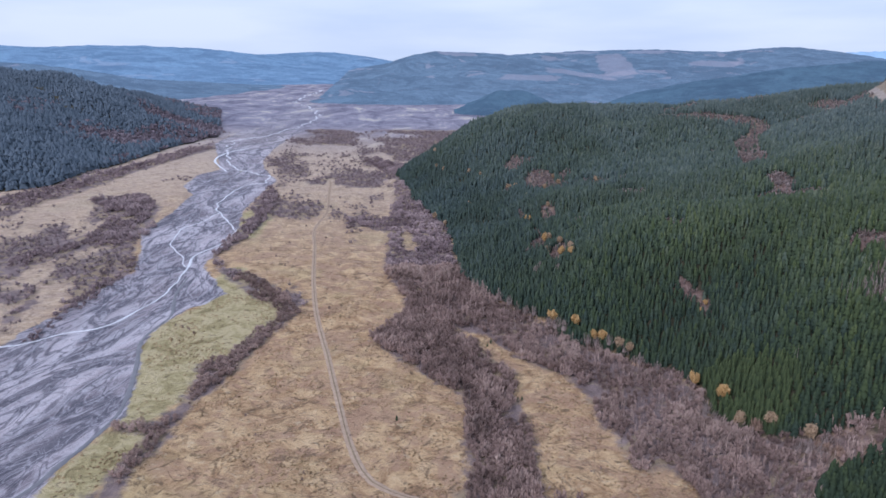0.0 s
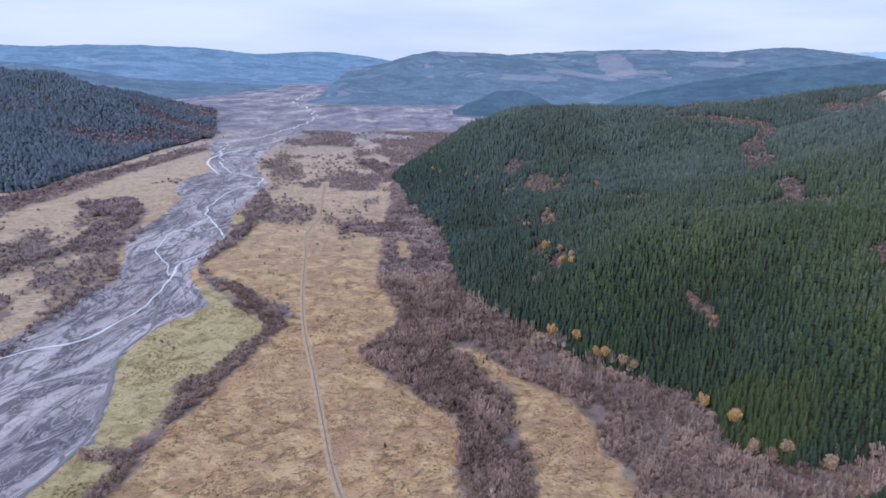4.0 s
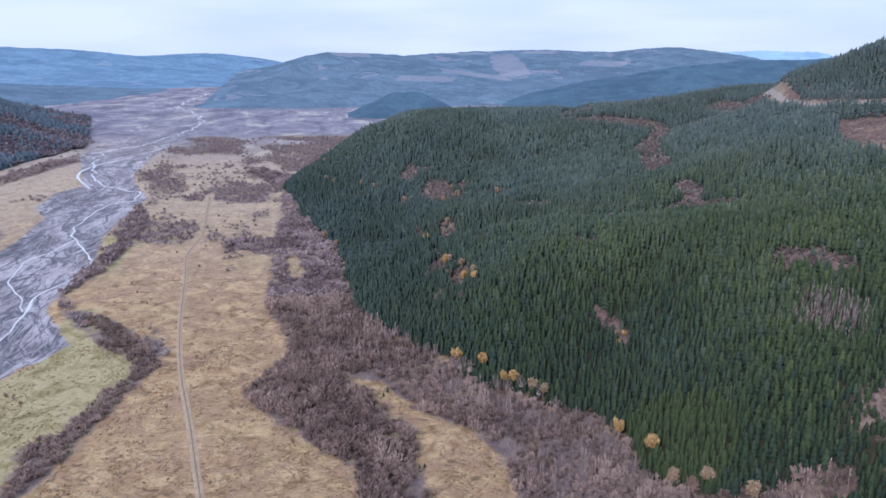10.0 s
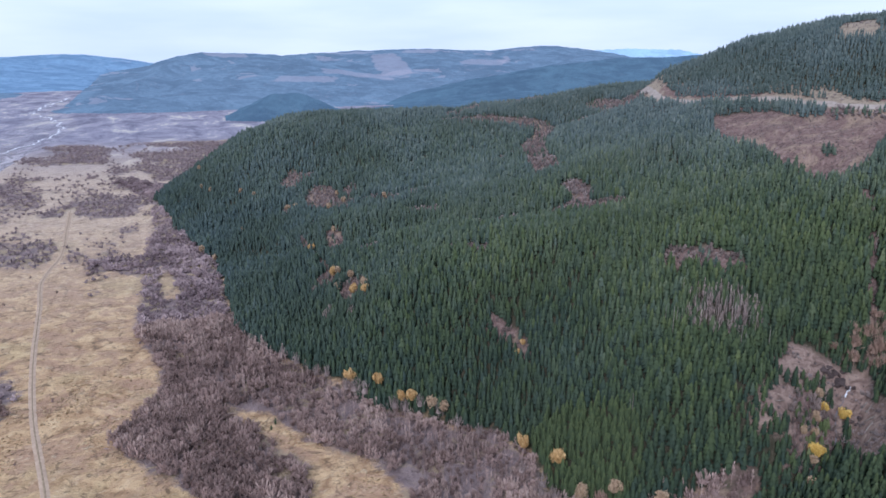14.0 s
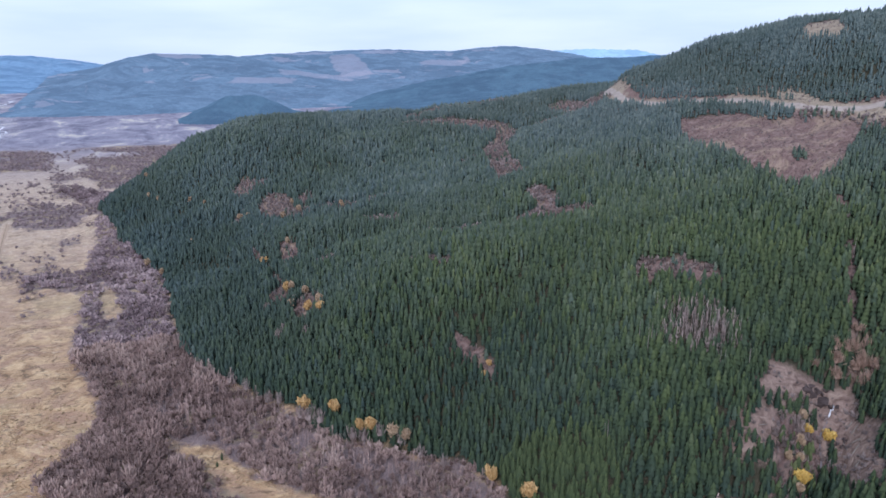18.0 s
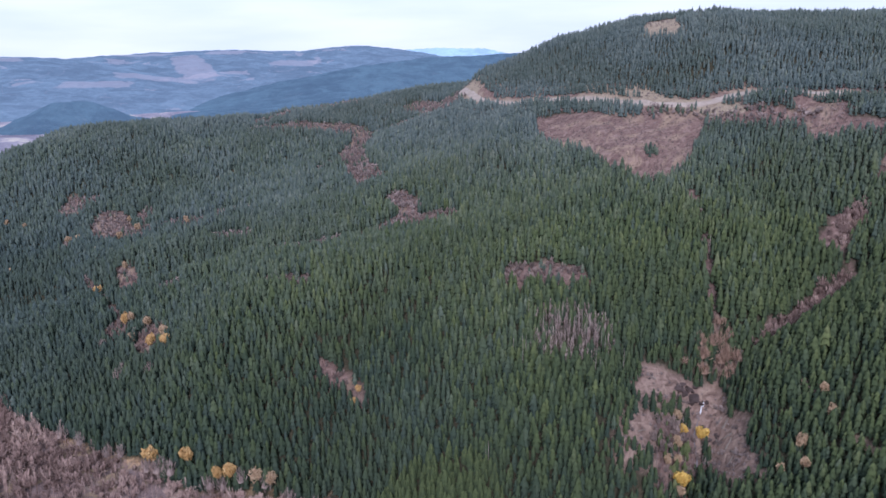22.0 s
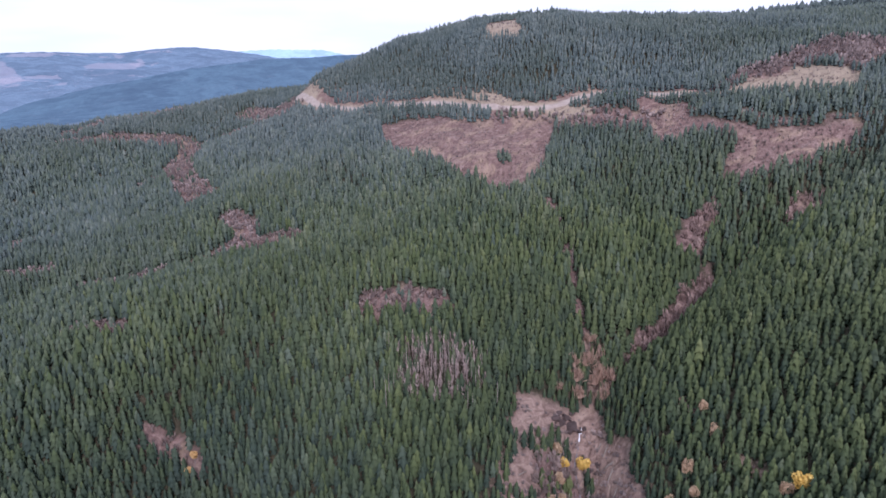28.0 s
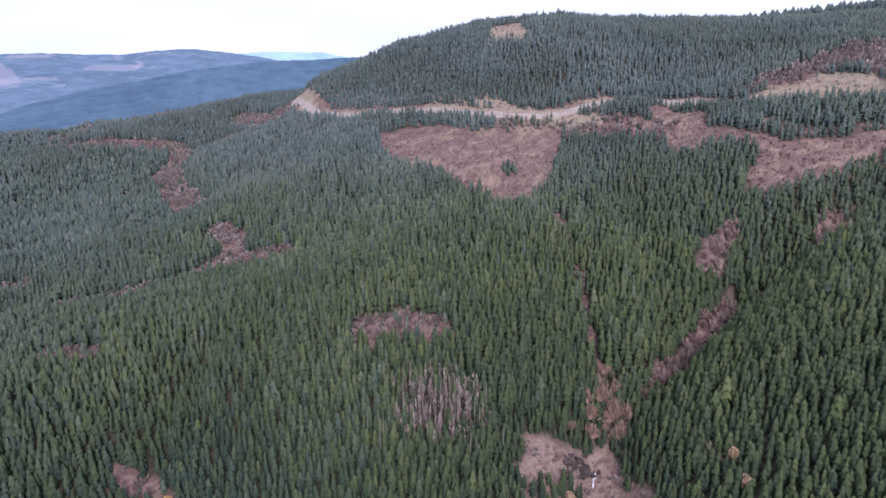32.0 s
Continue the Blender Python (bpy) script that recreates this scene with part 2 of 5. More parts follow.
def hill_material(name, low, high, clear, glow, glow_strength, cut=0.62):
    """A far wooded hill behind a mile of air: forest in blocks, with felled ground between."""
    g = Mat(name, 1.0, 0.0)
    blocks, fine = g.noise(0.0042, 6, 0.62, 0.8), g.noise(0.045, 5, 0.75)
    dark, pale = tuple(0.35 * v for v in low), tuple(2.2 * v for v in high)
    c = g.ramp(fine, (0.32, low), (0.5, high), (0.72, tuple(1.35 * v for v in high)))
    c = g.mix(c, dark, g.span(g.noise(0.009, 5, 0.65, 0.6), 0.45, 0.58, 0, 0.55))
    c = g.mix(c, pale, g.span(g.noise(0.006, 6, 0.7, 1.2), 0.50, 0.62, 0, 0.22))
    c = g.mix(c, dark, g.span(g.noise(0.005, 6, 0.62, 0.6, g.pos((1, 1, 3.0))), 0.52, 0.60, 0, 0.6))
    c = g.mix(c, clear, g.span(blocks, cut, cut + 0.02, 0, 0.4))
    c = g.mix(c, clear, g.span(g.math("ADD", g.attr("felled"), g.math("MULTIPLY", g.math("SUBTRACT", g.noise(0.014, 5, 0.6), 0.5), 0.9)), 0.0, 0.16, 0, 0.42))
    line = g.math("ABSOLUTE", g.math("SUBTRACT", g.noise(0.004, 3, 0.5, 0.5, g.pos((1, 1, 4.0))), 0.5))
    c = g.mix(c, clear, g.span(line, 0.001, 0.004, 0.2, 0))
    # emission stands in for blue haze; the hills give off no light
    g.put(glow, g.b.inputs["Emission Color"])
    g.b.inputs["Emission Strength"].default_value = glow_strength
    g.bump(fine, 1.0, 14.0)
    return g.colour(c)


GROUND = ground_material()
NEEDLES = conifer_material("fir_needles")
# conifers across the river, with blue haze mixed into the base colour
HAZED_NEEDLES = plain_material("hazed_conifer_needles", (0.066, 0.09, 0.115), (0.125, 0.155, 0.19), 0.05)
TWIGS = twig_material("bare_twigs", (0.130, 0.089, 0.078), (0.350, 0.250, 0.218), (0.475, 0.36, 0.305))
RUSSET = twig_material("russet_twigs", (0.10, 0.077, 0.069), (0.245, 0.19, 0.168), (0.35, 0.282, 0.248))
HEATHER = twig_material("pinkish_brown_twigs", (0.113, 0.09, 0.085), (0.25, 0.20, 0.184), (0.36, 0.297, 0.272))
MAUVE = twig_material("mauve_twigs", (0.15, 0.113, 0.116), (0.30, 0.232, 0.228), (0.40, 0.322, 0.31))
HAZEL = twig_material("greyish_mauve_twigs", (0.135, 0.097, 0.102), (0.30, 0.228, 0.228), (0.41, 0.325, 0.315))
HILL_TWIGS = twig_material("dull_mauve_twigs", (0.135, 0.11, 0.128), (0.24, 0.20, 0.222), (0.30, 0.258, 0.28))
BARK = plain_material("grey_bark", (0.10, 0.085, 0.075), (0.26, 0.24, 0.22), 1.5)
PALE_BARK = plain_material("pale_bark", (0.17, 0.14, 0.125), (0.32, 0.28, 0.25), 1.5)
TRUNK = plain_material("conifer_bark", (0.07, 0.05, 0.04), (0.16, 0.12, 0.09), 1.0)
WATER = plain_material("river_water", (0.52, 0.515, 0.54), (0.82, 0.81, 0.83), 0.45, 0.3, 0.0, 0.4)
TRACK_DIRT = plain_material("track_dirt", (0.33, 0.235, 0.165), (0.48, 0.355, 0.255), 0.4)
TRACK_GRASS = plain_material("track_crown_grass", (0.20, 0.14, 0.09), (0.33, 0.25, 0.16), 0.5)
WET_SILT = plain_material("wet_silt", (0.13, 0.125, 0.135), (0.19, 0.183, 0.195), 0.2, 0.45, 0.0, 0.4)
ROAD_GRAVEL = plain_material("road_gravel", (0.26, 0.21, 0.175), (0.38, 0.325, 0.28), 0.3)
ROCK = plain_material("dark_rock", (0.03, 0.022, 0.02), (0.09, 0.065, 0.06), 0.4, 0.8, 0.6)
WOOD = plain_material("weathered_log", (0.15, 0.125, 0.105), (0.30, 0.26, 0.22), 1.0)


def leaf_material(name, a, b, c3):
    g = Mat(name, 0.8, 0.15)
    return g.colour(g.ramp(g.attr("tint"), (0.0, a), (0.55, b), (1.0, c3)))


GOLD = leaf_material("golden_ochre_leaves", (0.31, 0.185, 0.07), (0.48, 0.305, 0.125), (0.60, 0.42, 0.20))
YELLOW = leaf_material("yellow_leaves", (0.42, 0.25, 0.05), (0.62, 0.41, 0.10), (0.76, 0.57, 0.18))
OCHRE = leaf_material("ochre_leaves", (0.24, 0.165, 0.105), (0.37, 0.262, 0.165), (0.46, 0.345, 0.23))
DULL = leaf_material("pinkish_brown_twigs", (0.19, 0.125, 0.095), (0.32, 0.215, 0.16), (0.42, 0.30, 0.225))
STRAW = leaf_material("straw", (0.26, 0.185, 0.11), (0.44, 0.32, 0.185), (0.57, 0.445, 0.27))

# ---- the lie of the land ----
# The valley side: crest, gully and bench lines of the hill, as (x, y, height of the ground)
SPUR = ((95, 303, 39), (130, 282, 44), (166, 262, 50), (192, 268, 60), (246, 241, 68), (103, 268, 18), (74, 303, 27), (60, 327, 19), (47, 338, 8), (135, 239, 30), (146, 204, 35))
GULLY = ((167, 190, 21), (149, 183, 15), (194, 209, 40), (225, 197, 52), (255, 212, 61), (271, 183, 69))
FACE = ((168, 143, 38), (194, 158, 45), (207, 176, 54), (234, 168, 64), (290, 183, 82), (210, 110, 52), (160, 90, 30), (330, 120, 92))
BENCH = ((294, 214, 86), (296, 263, 91), (247, 307, 84), (238, 357, 86), (266, 359, 93), (260, 446, 89), (233, 239, 69))
UPPER = ((311, 233, 99), (302, 306, 104), (281, 402, 104), (335, 365, 133), (300, 450, 108), (370, 330, 134), (360, 282, 117), (401, 226, 127), (344, 222, 109), (317, 183, 97), (480, 240, 138), (440, 400, 131), (560, 120, 150), (460, 120, 130))
SHOULDER = ((231, 528, 60), (189, 423, 50), (200, 465, 56), (174, 400, 54), (161, 355, 44), (81, 507, 28), (60, 558, 32), (69, 438, 30), (72, 616, 50), (110, 700, 56), (200, 660, 62), (280, 566, 80), (250, 690, 57), (185, 757, 42), (420, 560, 90))
FOOT = ((-43, 660, 0), (-20, 558, 0), (2, 482, 0), (6, 429, 0), (10, 370, 0), (22, 337, 0), (39, 310, 0), (58, 279, 0), (82, 256, 0), (93, 231, 0), (97, 211, 0), (111, 196, 1), (118, 178, 1), (112, 130, 1), (125, 60, 2), (150, -60, 2), (-60, 760, 0), (40, 860, 0), (200, 900, 0), (400, 850, 20))
FLAT = ((-150, 500, 0), (-100, 300, 0), (0, 150, 0), (0, -100, 0), (-60, 650, 0), (-200, 900, 0), (60, 100, 0), (0, 300, 0), (-40, 420, 0), (0, 1000, 0), (300, 1050, 0))
U = 1.25
KNOTS = np.array([k for line in (SPUR, GULLY, FACE, BENCH, UPPER, SHOULDER, FOOT, FLAT) for k in line]) * U


# stream cuts: line, depth and half width
RAVINES = (
    (((150, 225), (190, 233), (212, 242), (232, 252), (246, 256), (262, 253), (285, 251), (305, 250), (325, 247), (342, 243), (358, 236), (384, 228)), 10.0, 11.0),
    (((98, 324), (118, 335), (131, 346), (142, 358), (160, 366)), 8.5, 9.0),
    (((5, 606), (31, 584), (56, 548), (82, 520), (108, 505), (135, 490)), 7.5, 11.0),
    (((340, 314), (333, 309), (312, 290), (293, 273), (282, 262)), 5.0, 8.0),
    (((212, 240), (248, 268), (270, 290), (290, 318)), 3.5, 8.0),
)


def line_distance(x, y, line):
    best = np.full(x.shape, 1e9)
    for (ax, ay), (bx, by) in zip(line, line[1:]):
        dx, dy = bx - ax, by - ay
        k = np.clip(((x - ax) * dx + (y - ay) * dy) / (dx * dx + dy * dy), 0, 1)
        best = np.minimum(best, np.hypot(x - ax - k * dx, y - ay - k * dy))
    return best


def kernel(r2):
    return r2 * np.log(r2 + 1e-6)


def fit_surface(k, stiff):
    n = len(k)
    d = (k[:, None, :2] - k[None, :, :2]) / 100
    a = np.zeros((n + 3, n + 3))
    a[:n, :n] = kernel((d ** 2).sum(-1)) + stiff * np.eye(n)
    a[:n, n], a[:n, n + 1:] = 1, k[:, :2] / 100
    a[n:, :n] = a[:n, n:].T
    return np.linalg.solve(a, np.r_[k[:, 2], 0, 0, 0])


SURFACE = fit_surface(KNOTS, 0.06)


def height(x, y):
    """Height of the ground at arrays x, y."""
    x, y = np.asarray(x, float), np.asarray(y, float)
    z = SURFACE[-3] + SURFACE[-2] * x / 100 + SURFACE[-1] * y / 100
    for (kx, ky, _), w in zip(KNOTS, SURFACE):
        z = z + w * kernel(((x - kx) ** 2 + (y - ky) ** 2) / 1e4)
    # the surface is trusted round the hill alone, and sinks to the valley floor away from it
    inside = np.clip((1150 - y) / 250, 0, 1) * np.clip((x + 110 + 0.1 * np.maximum(y - 600, 0)) / 60, 0, 1)
    z = np.clip(z, -40, 220) * inside ** 2 * (3 - 2 * inside)
    for line, deep, wide in RAVINES:
        z = z - deep * np.exp(-(line_distance(x, y, line) / wide) ** 2)
    return 0.5 * (z + np.sqrt(z * z + 6.0)) - 1.22


# ---- plan of the ground: outlines of what covers it ----
RIGHT_BANK = ((-140, 211), (-142, 229), (-139, 244), (-136, 260), (-133, 268), (-139, 286), (-145, 309), (-155, 335), (-159, 358), (-156, 376), (-152, 393), (-143, 407), (-137, 423), (-150, 445), (-171, 483), (-173, 528), (-178, 601), (-191, 656), (-196, 753), (-196, 822), (-229, 901), (-250, 972), (-262, 1086), (-268, 1270), (-258, 1480), (-266, 1700), (-330, 2007), (-409, 2533))
LEFT_BANK = ((-229, 337), (-229, 364), (-223, 382), (-221, 411), (-218, 444), (-214, 468), (-234, 526), (-255, 578), (-255, 642), (-266, 735), (-292, 782), (-301, 856), (-286, 899), (-328, 1022), (-371, 1147), (-380, 1308), (-380, 1521), (-394, 1812), (-457, 2369), (-498, 2698))
WATER_MAIN = ((-243, 323), (-229, 337), (-209, 355), (-187, 374), (-177, 433), (-183, 483), (-187, 512), (-176, 553), (-176, 581), (-188, 611), (-216, 668), (-229, 721), (-226, 785), (-206, 821), (-224, 867), (-281, 930), (-327, 1061), (-349, 1196), (-320, 1270), (-305, 1340), (-290, 1450), (-292, 1662), (-340, 1850), (-364, 1922), (-440, 2153), (-460, 2705))
WATER_BRANCH = ((-183, 483), (-210, 527), (-221, 552), (-224, 599), (-213, 655))
WATER_SIDE = ((-148, 211), (-142, 229), (-138, 261), (-140, 283), (-149, 315), (-160, 350), (-158, 383), (-169, 422), (-174, 457))
WATER_FAR = ((-276, 890), (-315, 969), (-324, 1052), (-305, 1103))
TRACK = ((-8, 213), (-16, 216), (-25, 223), (-32, 236), (-39, 258), (-47, 288), (-58, 330), (-73, 385), (-86, 447), (-100, 530), (-111, 593), (-111, 659), (-122, 741), (-133, 825))
MOSS = ((-154, 357), (-152, 373), (-141, 398), (-149, 440), (-146, 474), (-120, 424), (-98, 390), (-104, 351), (-111, 334), (-122, 315), (-120, 281), (-128, 265), (-133, 264), (-139, 292), (-144, 316), (-154, 340))
MOSS_NEAR = ((-135, 220), (-131, 251), (-123, 258), (-117, 245), (-122, 231), (-126, 217), (-129, 205), (-141, 205))
MOSS_FAR = ((-178, 601), (-182, 645), (-179, 695), (-164, 645), (-160, 563))
BRUSH_BANK = ((-122, 210), (-120, 227), (-119, 243), (-120, 254), (-133, 255), (-135, 259), (-120, 263), (-117, 273), (-114, 285), (-115, 304), (-120, 318), (-109, 329), (-106, 347), (-101, 365), (-95, 387), (-104, 405), (-119, 416), (-129, 431), (-154, 467), (-173, 509), (-174, 577), (-176, 640), (-191, 733), (-193, 781), (-170, 719), (-160, 618), (-163, 541), (-169, 509), (-156, 480), (-135, 467), (-114, 444), (-96, 416), (-84, 389), (-93, 357), (-96, 332), (-99, 312), (-104, 289), (-108, 280), (-110, 260), (-109, 241), (-112, 231), (-113, 216), (-114, 209))
BRUSH_MID = ((4, 211), (10, 229), (9, 249), (11, 262), (9, 292), (-3, 304), (-17, 322), (-27, 336), (-37, 352), (-30, 375), (-21, 398), (-31, 445), (-42, 483), (-43, 528), (-45, 581), (-72, 606), (-83, 596), (-88, 621), (-71, 644), (-49, 634), (-50, 724), (-66, 861), (-106, 973), (-141, 946), (-130, 1120))
GRASS_ISLE = ((5, 371), (24, 362), (36, 335), (45, 325), (59, 310), (67, 290), (67, 269), (72, 251), (74, 232), (85, 234), (94, 218), (90, 211), (35, 211), (37, 243), (36, 269), (33, 295), (34, 315), (25, 335), (14, 352))
GRASS_ISLE_FAR = ((-37, 605), (-26, 576), (-20, 532), (-27, 524), (-33, 558))
BRUSH_WEST = ((-359, 705), (-320, 737), (-275, 674), (-256, 604), (-248, 538), (-275, 521), (-289, 477), (-297, 450), (-321, 490), (-305, 520), (-295, 573), (-300, 613))
BRUSH_STREAK = ((-222, 346), (-225, 393), (-227, 499), (-214, 481), (-217, 377), (-215, 345))
BRUSH_STREAK_B = ((-253, 378), (-256, 417), (-247, 407), (-242, 370), (-243, 362))
BRUSH_FOOT_WEST = ((-461, 722), (-426, 754), (-416, 932), (-380, 1175), (-350, 1093), (-383, 888), (-390, 710), (-429, 668))
WEST_FOOT = ((-473, 741), (-437, 775), (-494, 888), (-429, 963), (-425, 1096), (-390, 1221), (-413, 1306))
MEADOW = ((320, 477), (314, 447), (321, 446), (329, 432), (332, 409), (336, 397), (347, 380), (355, 370), (351, 361), (339, 352), (326, 348), (314, 338), (306, 334), (297, 340), (288, 350), (290, 360), (293, 370), (291, 386), (293, 400), (294, 411), (295, 428), (305, 441))
FALLS_CLEARING = ((203, 265), (212, 269), (219, 261), (231, 260), (240, 258), (237, 252), (230, 245), (227, 238), (219, 227), (210, 218), (206, 224), (211, 235), (215, 245), (221, 250), (211, 253), (200, 255), (197, 260))
FALLS_DEBRIS = ((184, 254), (195, 256), (202, 253), (200, 249), (190, 243), (181, 243), (178, 248))
SAPLING_HOLLOW = ((202, 255), (222, 250), (217, 241), (210, 242), (199, 235), (185, 237), (192, 247))
GULLY_BRUSH = ((258, 250), (270, 254), (276, 256), (293, 258), (307, 259), (316, 254), (305, 248), (296, 245), (284, 245), (273, 245), (262, 246))
GULLY_PATCH = ((315, 268), (322, 271), (331, 273), (340, 273), (343, 266), (334, 262), (325, 261), (317, 262))
GULLY_TOP = ((347, 237), (353, 242), (361, 243), (367, 239), (362, 231), (354, 228), (348, 231))
HEATH_EAST = ((391, 333), (394, 310), (382, 300), (378, 293), (373, 302), (365, 307), (374, 316))
HEATH_FAR = ((382, 300), (384, 280), (387, 257), (399, 234), (393, 230), (383, 240), (374, 243), (366, 256), (356, 262), (354, 269), (364, 274), (377, 277), (378, 293))
BENCH_ROAD = ((352, 600), (340, 562), (333, 524), (331, 496), (335, 473), (344, 443), (348, 407), (363, 379), (384, 364), (400, 347), (405, 320), (406, 300))
CUT_BANK = ((345, 483), (351, 475), (357, 456), (355, 436), (358, 426), (363, 422), (364, 406), (366, 388), (369, 375), (363, 378), (358, 385), (349, 405), (351, 423))
CUT_BANK_EAST = ((363, 378), (380, 357), (373, 349), (356, 365))
KNOLL_RIM = ((381, 356), (390, 353), (399, 345), (400, 335), (395, 336), (392, 345), (384, 350))
NOTCH_BANK = ((336, 556), (342, 590), (356, 618), (374, 620), (366, 596), (350, 566))
SLIDE = ((407, 302), (425, 297), (435, 287), (449, 282), (458, 270), (450, 246), (428, 238), (420, 258), (414, 279), (405, 293))
SUMMIT_CLEAR = ((404, 453), (410, 466), (432, 482), (458, 480), (480, 462), (462, 454), (440, 456), (424, 440), (414, 438))
SNAGS = ((195, 302), (203, 295), (207, 287), (199, 275), (187, 284), (188, 294))
SLIDE_BRUSH = ((409, 307), (430, 303), (462, 292), (482, 280), (499, 265), (500, 240), (468, 240), (450, 248), (458, 270), (449, 282), (435, 287), (425, 297))



def ridge(x, y, spine):
    """Height of a hill with a crest line of (x, y, height, half width)."""
    z = np.zeros_like(x)
    for (ax, ay, az, aw), (bx, by, bz, bw) in zip(spine, spine[1:]):
        dx, dy = bx - ax, by - ay
        k = np.clip(((x - ax) * dx + (y - ay) * dy) / (dx * dx + dy * dy), 0, 1)
        d = np.hypot(x - ax - k * dx, y - ay - k * dy) / (aw + k * (bw - aw))
        s = np.clip(1 - d, 0, 1)
        z = np.maximum(z, (az + k * (bz - az)) * (0.55 * s * s * (3 - 2 * s) + 0.45 * s))
    return z


WEST_CREST = ((-380, 1190, 1, 15), (-469, 1223, 18, 70), (-544, 1268, 34, 120), (-658, 1348, 72, 210), (-785, 1452, 96, 300), (-862, 1466, 90, 400), (-987, 1505, 106, 600), (-1500, 1500, 140, 800))
WEST_SPUR = ((-440, 800, 2, 30), (-520, 850, 22, 110), (-700, 1000, 60, 260), (-860, 1250, 95, 400))
# the steep wooded end of the hill above the valley, and its upper brow
SHOULDER_RISE = ((-32, 850, 6, 60), (-5, 838, 19, 90), (25, 832, 29, 110), (60, 826, 28, 120), (100, 812, 19, 130), (140, 795, 11, 130), (190, 790, 10, 130), (280, 795, 14, 130), (330, 765, 14, 120), (372, 708, 11, 90), (395, 690, 5, 60))
BROW_RISE = ((350, 592, 1, 25), (370, 585, 8, 48), (392, 566, 6, 66), (418, 510, 6, 80), (445, 470, 3, 70))
KNOLL_RISE = ((376, 350, 3.5, 14), (389, 338, 5, 15))
hill_height = height


def height(x, y):
    x, y = np.asarray(x, float), np.asarray(y, float)
    return hill_height(x, y) + np.maximum(ridge(x, y, WEST_CREST), ridge(x, y, WEST_SPUR)) + ridge(x, y, SHOULDER_RISE) + ridge(x, y, BROW_RISE) + ridge(x, y, KNOLL_RISE)


def inside(x, y, poly, reach=40.0):
    """Metres from the outline, positive inside, at most reach."""
    best, odd = np.full(x.shape, 1e9), np.zeros(x.shape, bool)
    for (ax, ay), (bx, by) in zip(poly, poly[1:] + poly[:1]):
        dx, dy = bx - ax, by - ay
        k = np.clip(((x - ax) * dx + (y - ay) * dy) / (dx * dx + dy * dy + 1e-9), 0, 1)
        best = np.minimum(best, (x - ax - k * dx) ** 2 + (y - ay - k * dy) ** 2)
        cross = (ay > y) != (by > y)
        odd ^= cross & (x < dx * (y - ay) / (dy if dy else 1e-9) + ax)
    return np.minimum(np.sqrt(best), reach) * np.where(odd, 1, -1)


def any_of(x, y, polys):
    out = np.full(x.shape, -40.0)
    for p in polys:
        out = np.maximum(out, inside(x, y, p))
    return out


RIVER = RIGHT_BANK + LEFT_BANK[::-1] + ((-330, 250), (-420, 150), (-420, -200), (-250, -200), (-160, 100))
FOOT_LINE = ((-52, 830), (-54, 815), (-25, 698), (2, 602), (8, 536), (12, 462), (28, 421), (49, 388), (70, 350), (98, 324), (111, 316), (116, 304), (119, 290), (115, 272), (122, 260), (138, 250), (152, 244), (167, 239), (177, 237), (171, 232), (156, 234), (142, 228), (132, 216), (128, 190), (132, 160), (145, 90), (180, -80))
FOREST = FOOT_LINE + ((900, -300), (1000, 700), (500, 1080), (60, 1080))
BRUSH_EAST = BRUSH_MID[:-1] + ((-90, 1000), (-40, 900)) + FOOT_LINE[1:] + ((110, -80), (105, 90), (100, 150), (96, 205))
WEST_WOOD = WEST_FOOT[:2] + ((-430, 900), (-425, 1050)) + WEST_FOOT[4:] + ((-500, 1600), (-1600, 1800), (-1600, 900), (-600, 700))
CLEARINGS = (MEADOW, HEATH_EAST, HEATH_FAR)
# small glades where brush has taken the place of the firs: centre and half sizes
GLADE_SPOTS = ((70, 704, 8, 16), (88, 648, 13, 28), (98, 612, 11, 20), (80, 530, 6, 12), (97, 492, 6, 10), (76, 446, 7, 14), (130, 580, 8, 15), (152, 577, 7, 11), (110, 640, 6, 14), (60, 650, 5, 12), (66, 476, 6, 10))
